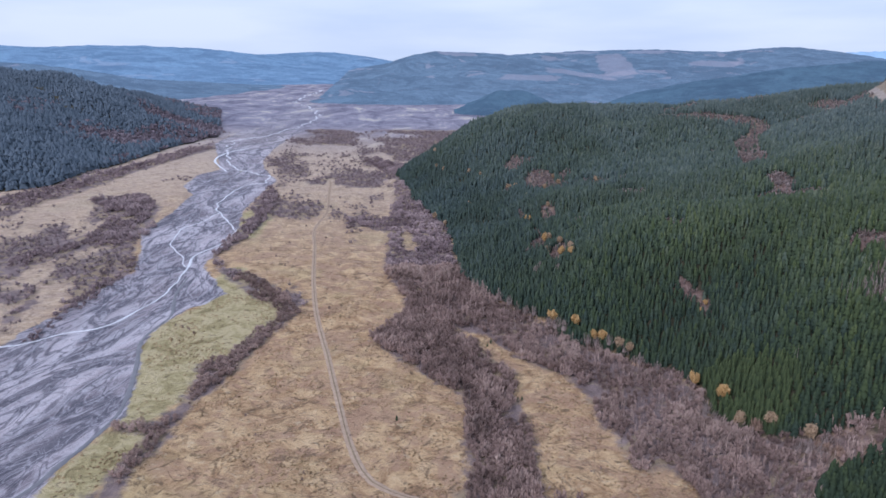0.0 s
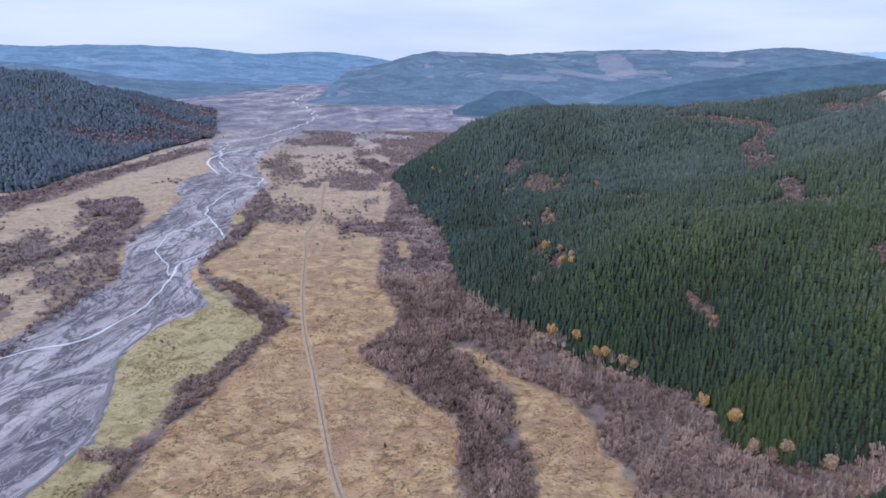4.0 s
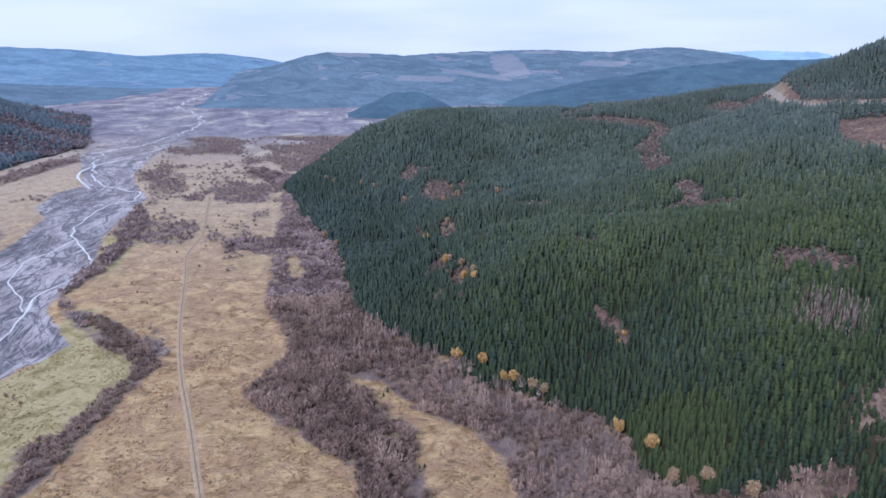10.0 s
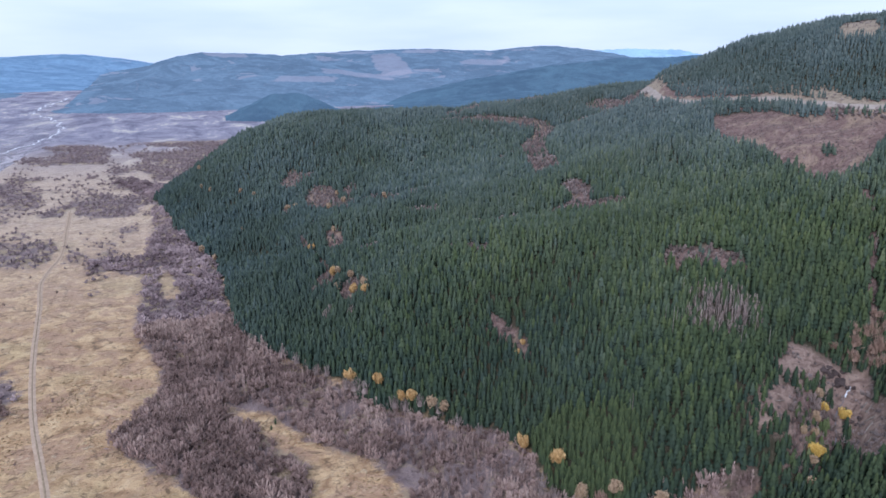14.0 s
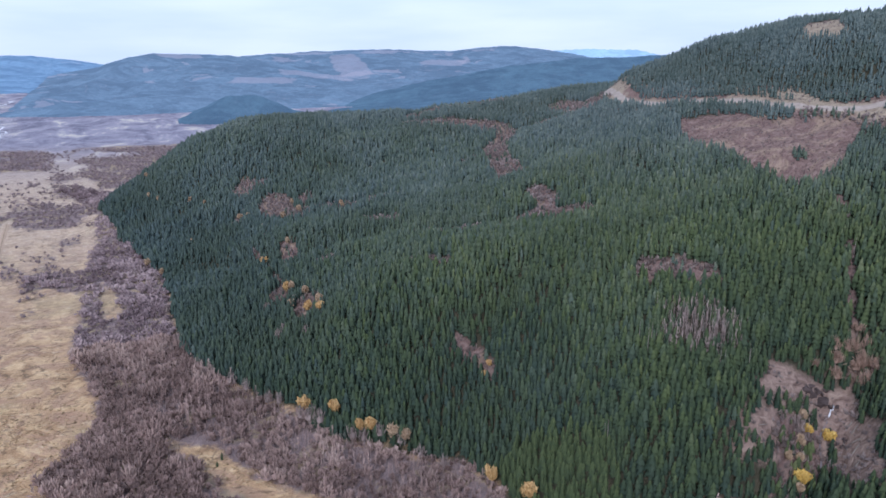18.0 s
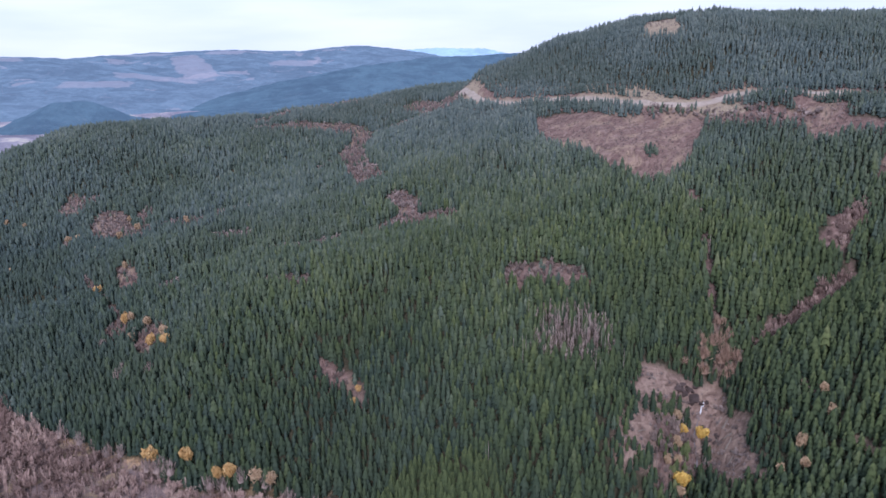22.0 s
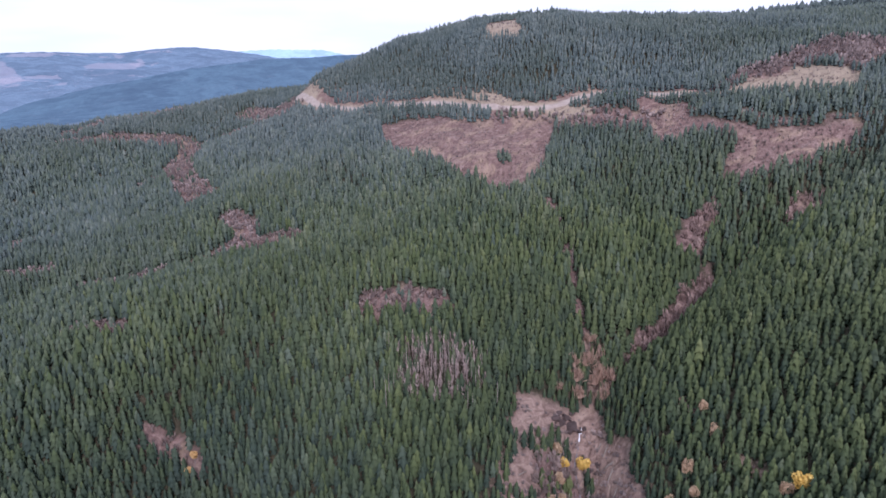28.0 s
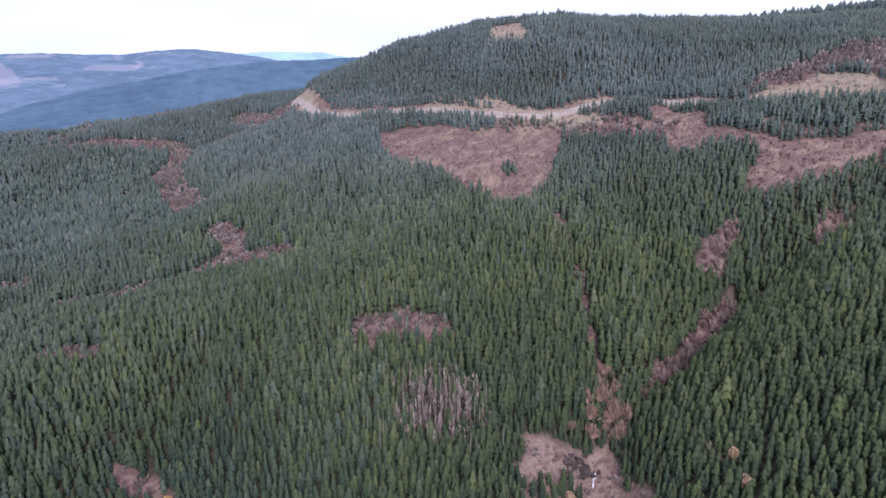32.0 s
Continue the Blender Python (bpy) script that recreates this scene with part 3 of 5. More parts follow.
# overgrown paths and seams of bare scrub through the plantation, with their half widths
SEAMS = (
    (((224, 473), (223, 452), (214, 445)), 6.0),
    (((222, 416), (215, 433), (208, 449), (195, 453), (163, 463), (148, 472)), 7.0),
    (((298, 323), (293, 315), (283, 304), (275, 294), (263, 283), (253, 272), (246, 264), (240, 257)), 0.5),
    (((243, 530), (248, 560), (252, 585), (264, 620), (275, 646)), 9.5),
    (((277, 646), (290, 652), (298, 672)), 8.5),
    (((298, 664), (318, 650), (325, 627), (332, 604), (335, 580)), 7.5),
    (((296, 668), (272, 650), (252, 632), (233, 616)), 4.0),
    (((231, 760), (265, 737), (290, 705), (299, 679)), 7.0),
    (((248, 254), (248, 243), (241, 231), (234, 215), (229, 205), (222, 192)), 0.3),
    (((126, 354), (133, 348), (134, 341), (133, 336)), 2.5),
    (((392, 286), (393, 261), (402, 241), (407, 226)), 1.2),
    (((262, 254), (285, 252), (305, 251)), 3.0),
    (((246, 257), (262, 254), (305, 250), (325, 247), (342, 243), (358, 236), (384, 228)), 0.7),
    (((346, 393), (356, 366), (370, 344), (382, 322)), 5.5),
    (((151, 588), (161, 582), (170, 572)), 6.5),
    (((204, 331), (210, 326), (214, 319), (218, 312)), 5.8),
    (((125, 419), (130, 412), (135, 398)), 6.8),
    (((147, 472), (156, 463), (168, 448)), 5.5),
    (((132, 528), (143, 514)), 6.5),
    (((86, 650), (100, 625), (118, 598), (127, 582), (150, 572)), 5.0),
    (((60, 706), (72, 712), (86, 698)), 3.0),
    (((70, 480), (66, 520), (62, 560), (84, 600)), 1.5),
    (((250, 782), (285, 788), (320, 776), (345, 748)), 12.0),
    (((340, 600), (346, 640), (347, 668)), 9.0),
)
BARE = (CUT_BANK, CUT_BANK_EAST, KNOLL_RIM, NOTCH_BANK, SLIDE, SUMMIT_CLEAR)
BRUSH_ALL = (BRUSH_BANK, BRUSH_EAST, BRUSH_WEST, BRUSH_STREAK, BRUSH_STREAK_B, BRUSH_FOOT_WEST)
BRUSH_HILL = (GULLY_BRUSH, GULLY_PATCH, GULLY_TOP, SLIDE_BRUSH)


def brush_at(x, y):
    d = any_of(x, y, BRUSH_ALL)
    for p in (GRASS_ISLE, GRASS_ISLE_FAR, FOREST):
        d = np.minimum(d, -inside(x, y, p))
    return d


def seam_at(x, y):
    out = np.full(x.shape, -40.0)
    for line, half in SEAMS:
        out = np.maximum(out, half - line_distance(x, y, line))
    for cx, cy, rx, ry in GLADE_SPOTS:
        out = np.maximum(out, (1 - np.hypot((x - cx) / rx, (y - cy) / ry)) * min(rx, ry))
    return out + 1.8 * value_noise(x, y, 8, 62, 2)


def forest_at(x, y):
    d = np.maximum(inside(x, y, FOREST), inside(x, y, WEST_WOOD))
    for p in BARE:
        d = np.minimum(d, (5.0 if p is CUT_BANK else 2.5) - inside(x, y, p))
    ragged = 5.0 * value_noise(x, y, 13, 64, 3)
    for p in CLEARINGS + BRUSH_HILL:
        d = np.minimum(d, ragged - inside(x, y, p))
    hollow = any_of(x, y, (FALLS_CLEARING, FALLS_DEBRIS, SAPLING_HOLLOW)) - 1.5 + 3.0 * value_noise(x, y, 7, 63, 2)
    d = np.minimum(d, -hollow)
    d = d + 4.0 * value_noise(x, y, 18, 61, 3)
    return np.minimum(np.minimum(d, -seam_at(x, y)), line_distance(x, y, BENCH_ROAD) - np.where(y > 540, 8.0, 4.5))


def value_noise(x, y, scale, seed, octaves=3):
    """Smooth noise in -1..1 for arrays."""
    rng = np.random.RandomState(seed)
    out, amp, total = np.zeros(np.shape(x)), 1.0, 0.0
    for _ in range(octaves):
        table = rng.rand(64, 64) * 2 - 1
        u, v = np.asarray(x) / scale + 31.7, np.asarray(y) / scale + 17.3
        i, j = np.floor(u).astype(int), np.floor(v).astype(int)
        a, b = u - i, v - j
        a, b = a * a * (3 - 2 * a), b * b * (3 - 2 * b)
        i0, i1, j0, j1 = i % 64, (i + 1) % 64, j % 64, (j + 1) % 64
        out += amp * ((table[i0, j0] * (1 - a) + table[i1, j0] * a) * (1 - b) + (table[i0, j1] * (1 - a) + table[i1, j1] * a) * b)
        total, amp, scale = total + amp, amp * 0.5, scale / 2
    return out / total


def mesh_of(name, verts, faces, material, smooth=False, tint=None):
    """A mesh from arrays; faces all of one size."""
    verts, faces = np.asarray(verts, np.float32), np.asarray(faces, np.int32)
    m = bpy.data.meshes.new(name)
    m.vertices.add(len(verts))
    m.vertices.foreach_set("co", verts.ravel())
    n, k = faces.shape
    m.loops.add(n * k)
    m.loops.foreach_set("vertex_index", faces.ravel())
    m.polygons.add(n)
    m.polygons.foreach_set("loop_start", np.arange(0, n * k, k, dtype=np.int32))
    m.polygons.foreach_set("use_smooth", np.full(n, smooth))
    if tint is not None:
        m.attributes.new("tint", "FLOAT", "POINT").data.foreach_set("value", np.asarray(tint, np.float32))
    m.update(calc_edges=True)
    m.materials.append(material)
    return m


def steps(lo, hi, fine_lo, fine_hi, fine, grow=1.12):
    """Grid lines: even between fine_lo and fine_hi, growing outside."""
    mid = list(np.arange(fine_lo, fine_hi + 0.01, fine))
    s, v = fine, fine_lo
    while v > lo:
        s *= grow
        v -= s
        mid.insert(0, v)
    s, v = fine, mid[-1]
    while v < hi:
        s = min(s * grow, 120)
        v += s
        mid.append(v)
    return np.array(mid)


def floor_relief(x, y):
    """Tussocks, hollows and old channels of the valley floor; rock and spurs on the hill."""
    n = 0.75 * value_noise(x, y, 14, 3) + 0.25 * value_noise(x, y, 5, 4, 2)
    bed = np.clip(inside(x, y, RIVER) / 6, 0, 1)
    n = n + np.clip((hill_height(x, y) - 15) / 25, 0, 1) * 3.6 * value_noise(x, y, 52, 5, 2)
    bench = np.clip((hill_height(x, y) - 84) / 8, 0, 1)
    n = n + 1.9 * bench * value_noise(x, y, 24, 6, 2)
    n = n + np.clip((y - 380) / 60, 0, 1) * np.clip((hill_height(x, y) - 10) / 15, 0, 1) * (1 - bench) * 2.4 * value_noise(x, y, 27, 11, 2)
    n = n + np.clip(inside(x, y, MEADOW) / 8, 0, 1) * (2.2 * value_noise(x * 0.7, y, 15, 7, 2) + 0.8 * value_noise(x, y * 1.5, 7, 8, 2))
    return n * (1 - 0.8 * bed) - 1.3 * bed


def surface(x, y):
    return height(x, y) + floor_relief(x, y)


def wild_at(x, y):
    """Loose thickets that the plain is dotted with, far from the bank: metres inside them, roughly."""
    west = x < np.interp(y, [p[1] for p in LEFT_BANK], [p[0] for p in LEFT_BANK])
    n = value_noise(x + 0.25 * y, y * np.where(west, 0.35, 0.6), np.where(west, 42.0, 52.0), 36, 5)
    d = 26 * (n - np.where(west, 0.27, np.interp(y, (420, 620, 800, 1000), (0.40, 0.20, 0.03, -0.12))))
    d = np.minimum(d, np.minimum(-4 - inside(x, y, RIVER), line_distance(x, y, TRACK) - 6))
    return np.where((y > 400) & (y < 1400), d, -40.0)


def build_ground():
    xs = steps(-4600, 4600, -330, 480, 3.0)
    ys = steps(-900, 4900, 130, 720, 3.0, 1.08)
    gx, gy = np.meshgrid(xs, ys)
    x, y = gx.ravel(), gy.ravel()
    z = surface(x, y) - 6.0 * np.clip((np.hypot(x, y) - 3500) / 1000, 0, 1)
    i, j = np.meshgrid(np.arange(len(xs) - 1), np.arange(len(ys) - 1))
    a = (j * len(xs) + i).ravel()
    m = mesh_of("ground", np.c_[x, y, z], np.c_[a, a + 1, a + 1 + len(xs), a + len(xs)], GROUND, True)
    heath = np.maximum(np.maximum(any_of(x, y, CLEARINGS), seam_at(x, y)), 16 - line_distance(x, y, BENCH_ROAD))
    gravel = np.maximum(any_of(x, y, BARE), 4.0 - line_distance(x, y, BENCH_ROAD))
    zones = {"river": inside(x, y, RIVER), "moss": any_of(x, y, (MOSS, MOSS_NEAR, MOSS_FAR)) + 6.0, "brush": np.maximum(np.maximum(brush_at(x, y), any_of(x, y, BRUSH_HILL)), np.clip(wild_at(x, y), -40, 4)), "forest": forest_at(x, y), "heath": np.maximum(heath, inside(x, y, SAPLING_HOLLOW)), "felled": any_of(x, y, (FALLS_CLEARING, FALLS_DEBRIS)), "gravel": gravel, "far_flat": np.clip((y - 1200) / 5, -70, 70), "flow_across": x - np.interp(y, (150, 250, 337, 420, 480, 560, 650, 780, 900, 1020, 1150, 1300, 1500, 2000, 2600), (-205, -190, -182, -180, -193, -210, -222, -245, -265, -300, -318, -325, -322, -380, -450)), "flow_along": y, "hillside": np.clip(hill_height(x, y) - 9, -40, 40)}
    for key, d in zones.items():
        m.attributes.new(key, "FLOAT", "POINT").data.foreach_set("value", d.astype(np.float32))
    tagged(new("ground", m), "valley floor and hillside of dry grass, gravel and forest soil", "ground", kind="structure")


build_ground()


def ribbon(name, line, widths, lift, material, label, category, step=4.0, wander=0.0, seed=1, sway=0.0):
    """A strip that lies on the ground along a line."""
    pts = [Vector((*p, 0)) for p in line]
    dense, along, rng = [], 0.0, random.Random(seed)
    for k in range(len(pts) - 1):
        p0, p1, p2, p3 = pts[max(k - 1, 0)], pts[k], pts[k + 1], pts[min(k + 2, len(pts) - 1)]
        n = max(2, int((p2 - p1).length / step))
        for s in range(n):
            t = s / n
            dense.append(0.5 * (2 * p1 + (p2 - p0) * t + (2 * p0 - 5 * p1 + 4 * p2 - p3) * t * t + (3 * p1 - p0 - 3 * p2 + p3) * t ** 3))
    dense.append(pts[-1])
    q = np.array([(p.x, p.y) for p in dense])
    t = np.gradient(q, axis=0)
    side = np.c_[-t[:, 1], t[:, 0]] / (np.hypot(t[:, 0], t[:, 1])[:, None] + 1e-9)
    if sway:
        q = q + side * (sway * value_noise(q[:, 0], q[:, 1], 26, seed + 70, 2) * np.interp(q[:, 1], (300, 1500), (0.5, 3.0)))[:, None]
    w = np.interp(np.linspace(0, 1, len(q)), np.linspace(0, 1, len(widths)), widths)
    w = w * (1 + wander * value_noise(q[:, 0] * 3, q[:, 1] * 3, 20, seed))
    cols = np.linspace(-0.5, 0.5, 5)
    x, y = (q[:, None, :] + side[:, None, :] * (w[:, None] * cols)[..., None]).transpose(2, 0, 1)
    z = surface(x, y).mean(1, keepdims=True) * 0.0 + surface(x, y) + lift * np.array([0.0, 1, 0.8, 1, 0.0]) + 0.05
    n = len(q)
    a = (np.arange(n - 1)[:, None] * 5 + np.arange(4)).ravel()
    m = mesh_of(name, np.c_[x.ravel(), y.ravel(), z.ravel()], np.c_[a, a + 1, a + 6, a + 5], material, True)
    return tagged(new(name, m), label, category, kind="structure")


ribbon("river_channel", WATER_MAIN, (1.4, 1.4, 1.4, 1.7, 2.0, 2.3, 2.7, 3.2, 3.8, 5, 7), 0.25, WATER, "pale shallow river channel winding over grey gravel", "river", wander=0.9, seed=2, sway=5.0)
ribbon("river_branch", WATER_BRANCH, (0.8, 1.0, 1.0, 1.2), 0.25, WATER, "narrow pale side channel looping round a gravel bar", "river", wander=0.5, seed=3, sway=5.0)
ribbon("river_braid", WATER_FAR, (2, 3, 3, 2), 0.3, WATER, "short pale braid beside the main channel", "river", wander=0.5, seed=5)
ribbon("dirt_track", TRACK, (3.2, 3.0, 3.0, 3.2, 4.2), 0.12, TRACK_DIRT, "pale brown dirt track with a grassy crown", "track", wander=0.1)
ribbon("track_crown", TRACK, (0.9, 0.8, 0.8, 0.8, 1.0), 0.22, TRACK_GRASS, "strip of dead grass between the ruts of the track", "track", wander=0.5, seed=7)


ribbon("river_side_channel", WATER_SIDE, (2.5, 2.2, 2.4, 2.0, 1.5), 0.16, WET_SILT, "dark side channel along the mossy bank", "river", wander=0.5, seed=9)
ribbon("gravel_road", BENCH_ROAD, (6, 5, 4, 4, 4.5, 5, 5, 4), 0.15, ROAD_GRAVEL, "pale gravel forest road along the hillside bench", "road", wander=0.2)


# ---- far hills ----
def far_hill(name, spine, material, label, step, rough, felled=()):
    s = np.array(spine, float)
    w = s[:, 3].max()
    xs = np.arange(s[:, 0].min() - s[0, 3], s[:, 0].max() + s[-1, 3], step)
    ys = np.arange(s[:, 1].min() - w, min(s[:, 1].max() + 400, 4780), step)
    gx, gy = np.meshgrid(xs, ys)
    x, y = gx.ravel(), gy.ravel()
    z = ridge(x, y, [tuple(p) for p in s])
    z = z * (1 + 0.22 * value_noise(x, y, 420, 8, 4) * np.clip(1.25 - z / s[:, 2].max(), 0, 1)) + rough * value_noise(x, y, 28, 9, 2) * np.clip(z / 12, 0, 1)
    z -= np.where(z < 1.0, 12.0, 0.0)
    i, j = np.meshgrid(np.arange(len(xs) - 1), np.arange(len(ys) - 1))
    a = (j * len(xs) + i).ravel()
    q = np.c_[a, a + 1, a + 1 + len(xs), a + len(xs)]
    q = q[z[q].max(1) > -5]
    used, inv = np.unique(q, return_inverse=True)
    m = mesh_of(name, np.c_[x, y, z][used], inv.reshape(q.shape), material, False)
    cut = np.full(len(x), -1.0)
    for cx, cy, rx, ry, skew in felled:
        u, v = (x - cx - skew * (y - cy)) / rx, (y - cy) / ry
        cut = np.maximum(cut, 1 - (u ** 4 + v ** 4) ** 0.25)
    m.attributes.new("felled", "FLOAT", "POINT").data.foreach_set("value", cut[used].astype(np.float32))
    return tagged(new(name, m), label, "hill", kind="structure")


MESA = ((-365, 2322, 16, 50), (-283, 2484, 32, 110), (-209, 2792, 65, 170), (-131, 2997, 120, 260), (-46, 3200, 138, 520), (125, 3298, 132, 1000), (305, 3487, 127, 1000), (616, 3750, 141, 1200), (996, 3771, 161, 1300), (1239, 3803, 152, 1300), (1481, 3823, 148, 1300), (1766, 3811, 181, 1300), (2015, 3759, 136, 1300), (2255, 3619, 116, 1300), (2658, 3330, 117, 1300))
DARK = ((1912, 2125, 146, 700), (1626, 2233, 135, 700), (1353, 2296, 125, 600), (1140, 2299, 108, 550), (930, 2286, 75, 450), (759, 2243, 43, 350), (594, 2189, 3, 200))
KNOLL = ((75, 1740, 2, 50), (105, 1790, 34, 100), (145, 1830, 54, 130), (195, 1860, 52, 140), (240, 1890, 18, 120), (270, 1920, 3, 80))
TOE = ((-350, 2120, 2, 60), (-300, 2140, 17, 110), (-220, 2150, 26, 150), (-120, 2180, 30, 190), (0, 2250, 34, 230), (150, 2300, 36, 280), (400, 2400, 42, 330), (700, 2450, 46, 360), (1100, 2500, 50, 360))
NORTH = ((-2809, 3516, 138, 1500), (-2331, 3849, 155, 1500), (-2104, 3978, 145, 1500), (-1904, 4077, 153, 1500), (-1709, 4217, 155, 1500), (-1510, 4292, 148, 1500), (-1315, 4408, 114, 1500), (-1092, 4469, 118, 1300), (-792, 4531, 127, 1100), (-587, 4562, 102, 800), (-311, 4640, 65, 500))
NORTH_LOW = ((-1584, 2186, 110, 700), (-1431, 2348, 97, 700), (-1365, 2558, 59, 700), (-1247, 2729, 34, 600), (-1007, 2826, 10, 450), (-868, 2872, 3, 250))
PALE = ((2150, 4290, 133, 200), (2320, 4210, 155, 300), (2500, 4110, 166, 300), (2730, 3950, 156, 300), (2870, 3850, 118, 200))
# bases and glow grow bluer and paler with distance, as haze would
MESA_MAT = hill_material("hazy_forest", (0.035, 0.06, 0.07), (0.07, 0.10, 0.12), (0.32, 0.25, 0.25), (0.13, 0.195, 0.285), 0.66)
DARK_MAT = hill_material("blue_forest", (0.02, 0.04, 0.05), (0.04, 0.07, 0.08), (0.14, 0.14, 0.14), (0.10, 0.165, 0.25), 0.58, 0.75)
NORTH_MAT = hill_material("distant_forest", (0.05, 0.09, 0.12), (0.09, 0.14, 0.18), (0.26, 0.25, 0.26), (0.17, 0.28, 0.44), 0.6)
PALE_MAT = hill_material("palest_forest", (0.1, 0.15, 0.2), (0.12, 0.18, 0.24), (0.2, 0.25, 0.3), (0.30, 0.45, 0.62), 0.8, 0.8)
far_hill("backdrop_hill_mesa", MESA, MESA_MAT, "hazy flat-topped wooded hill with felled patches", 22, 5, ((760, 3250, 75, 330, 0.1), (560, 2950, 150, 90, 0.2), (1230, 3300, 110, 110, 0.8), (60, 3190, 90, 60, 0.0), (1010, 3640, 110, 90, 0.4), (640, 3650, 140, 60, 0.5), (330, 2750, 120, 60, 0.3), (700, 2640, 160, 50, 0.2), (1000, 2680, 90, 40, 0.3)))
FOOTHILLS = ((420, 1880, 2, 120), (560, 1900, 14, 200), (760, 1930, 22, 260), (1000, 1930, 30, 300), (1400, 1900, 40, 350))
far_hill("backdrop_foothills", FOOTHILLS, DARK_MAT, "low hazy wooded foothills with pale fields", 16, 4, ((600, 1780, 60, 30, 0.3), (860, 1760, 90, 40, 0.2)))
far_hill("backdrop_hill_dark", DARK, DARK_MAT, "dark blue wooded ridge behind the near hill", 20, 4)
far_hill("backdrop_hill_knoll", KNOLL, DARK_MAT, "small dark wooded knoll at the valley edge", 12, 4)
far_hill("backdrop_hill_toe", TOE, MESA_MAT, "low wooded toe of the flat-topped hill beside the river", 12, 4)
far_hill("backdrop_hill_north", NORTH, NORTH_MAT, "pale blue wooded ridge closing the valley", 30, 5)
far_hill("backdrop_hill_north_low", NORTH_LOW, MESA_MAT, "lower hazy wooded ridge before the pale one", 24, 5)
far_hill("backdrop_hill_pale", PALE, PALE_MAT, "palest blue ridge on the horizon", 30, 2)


# ---- trees ----
def conifer(tiers, points, seed, base=0.06, girth=0.180):
    """A young conifer of unit height: a slim spire of drooping, ragged boughs, one skirt over another. Returns vertices and triangles."""
    rng = np.random.RandomState(seed)
    verts, faces = [], []
    for k in range(tiers):
        lo, hi = base + (1 - base) * k / tiers, base + (1 - base) * min((k + 1.8) / tiers, 1.0)
        r = girth * (1 - (k / tiers) ** 1.9) * (0.92 if k == 0 else 1) + 0.018
        start = len(verts)
        lean = rng.uniform(-0.012, 0.012, 2)
        verts.append((lean[0], lean[1], hi))
        for p in range(points * 2):
            a = math.pi * p / points + k * 0.9 + rng.uniform(-0.2, 0.2)
            far = r * (rng.uniform(0.85, 1.25) if p % 2 == 0 else rng.uniform(0.55, 0.75))
            verts.append((far * math.cos(a), far * math.sin(a), lo + (0.0 if p % 2 == 0 else 0.07) + rng.uniform(-0.03, 0.03)))
        for p in range(points * 2):
            faces.append((start, start + 1 + p, start + 1 + (p + 1) % (points * 2)))
    return np.array(verts), np.array(faces)


def twig_dome(blades, seed, thin=0.016, low=0.30):
    """A bare shrub of unit height with a soft, uneven head: fine upswept twigs on a few stems round a thin core tinted
    darker for shade.
    """
    rng = np.random.RandomState(seed)
    verts, faces = [], []
    stems = [(rng.uniform(0, 0.26), rng.uniform(0, 2 * math.pi), rng.uniform(0.72, 1.0)) for _ in range(4)]
    for k in range(blades):
        off, turn, tall = stems[k % 4]
        cx, cy = off * math.cos(turn), off * math.sin(turn)
        a, up = rng.uniform(0, 2 * math.pi), rng.uniform(0.0, 1.0) ** 0.7
        level = math.sqrt(max(1 - up * up, 0.0)) * (0.27 if k % 4 else 0.36)
        way = np.array((cx + level * math.cos(a), cy + level * math.sin(a), (low + (1 - low) * up) * tall))
        root = np.array((cx, cy, low * 0.6)) + (way - (cx, cy, low * 0.6)) * rng.uniform(0.35, 0.6)
        tip = way + (way - root) * rng.uniform(0.0, 0.25) + np.array((0, 0, rng.uniform(0.02, 0.12))) + rng.normal(0, 0.02, 3)
        side = np.cross(tip - root, rng.normal(0, 1, 3))
        side *= thin * rng.uniform(0.8, 1.9) / (np.linalg.norm(side) + 1e-9)
        n = len(verts)
        verts += [tuple(root), tuple(root * 0.35 + tip * 0.65 + side), tuple(tip), tuple(root * 0.35 + tip * 0.65 - side)]
        faces += [(n, n + 1, n + 2), (n, n + 2, n + 3)]
    # the thick of the twigs, a lumpy mass inside the fringe
    n, ring = len(verts), 7
    verts.append((0, 0, low + (1 - low) * 0.45))
    for level, up in ((0.13, 0.28), (0.19, 0.0)):
        for s in range(ring):
            a = 2 * math.pi * s / ring + up
            r = level * rng.uniform(0.75, 1.2)
            verts.append((r * math.cos(a), r * math.sin(a), low + (1 - low) * up * rng.uniform(0.7, 1.2)))
    for s in range(ring):
        p, q = n + 1 + s, n + 1 + (s + 1) % ring
        faces += [(n, p, q), (p, p + ring, q + ring), (p, q + ring, q)]
    for k in range(5):
        a = rng.uniform(0, 2 * math.pi)
        n = len(verts)
        w = np.array((-math.sin(a), math.cos(a), 0)) * 0.014
        top = np.array((0.25 * math.cos(a), 0.25 * math.sin(a), 0.75))
        verts += [tuple(-w), tuple(w), tuple(top)]
        faces += [(n, n + 1, n + 2)]
    # core, stems and twig roots darkened to imitate shade inside the shrub
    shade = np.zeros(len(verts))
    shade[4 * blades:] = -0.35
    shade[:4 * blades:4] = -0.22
    return np.array(verts), np.array(faces), shade


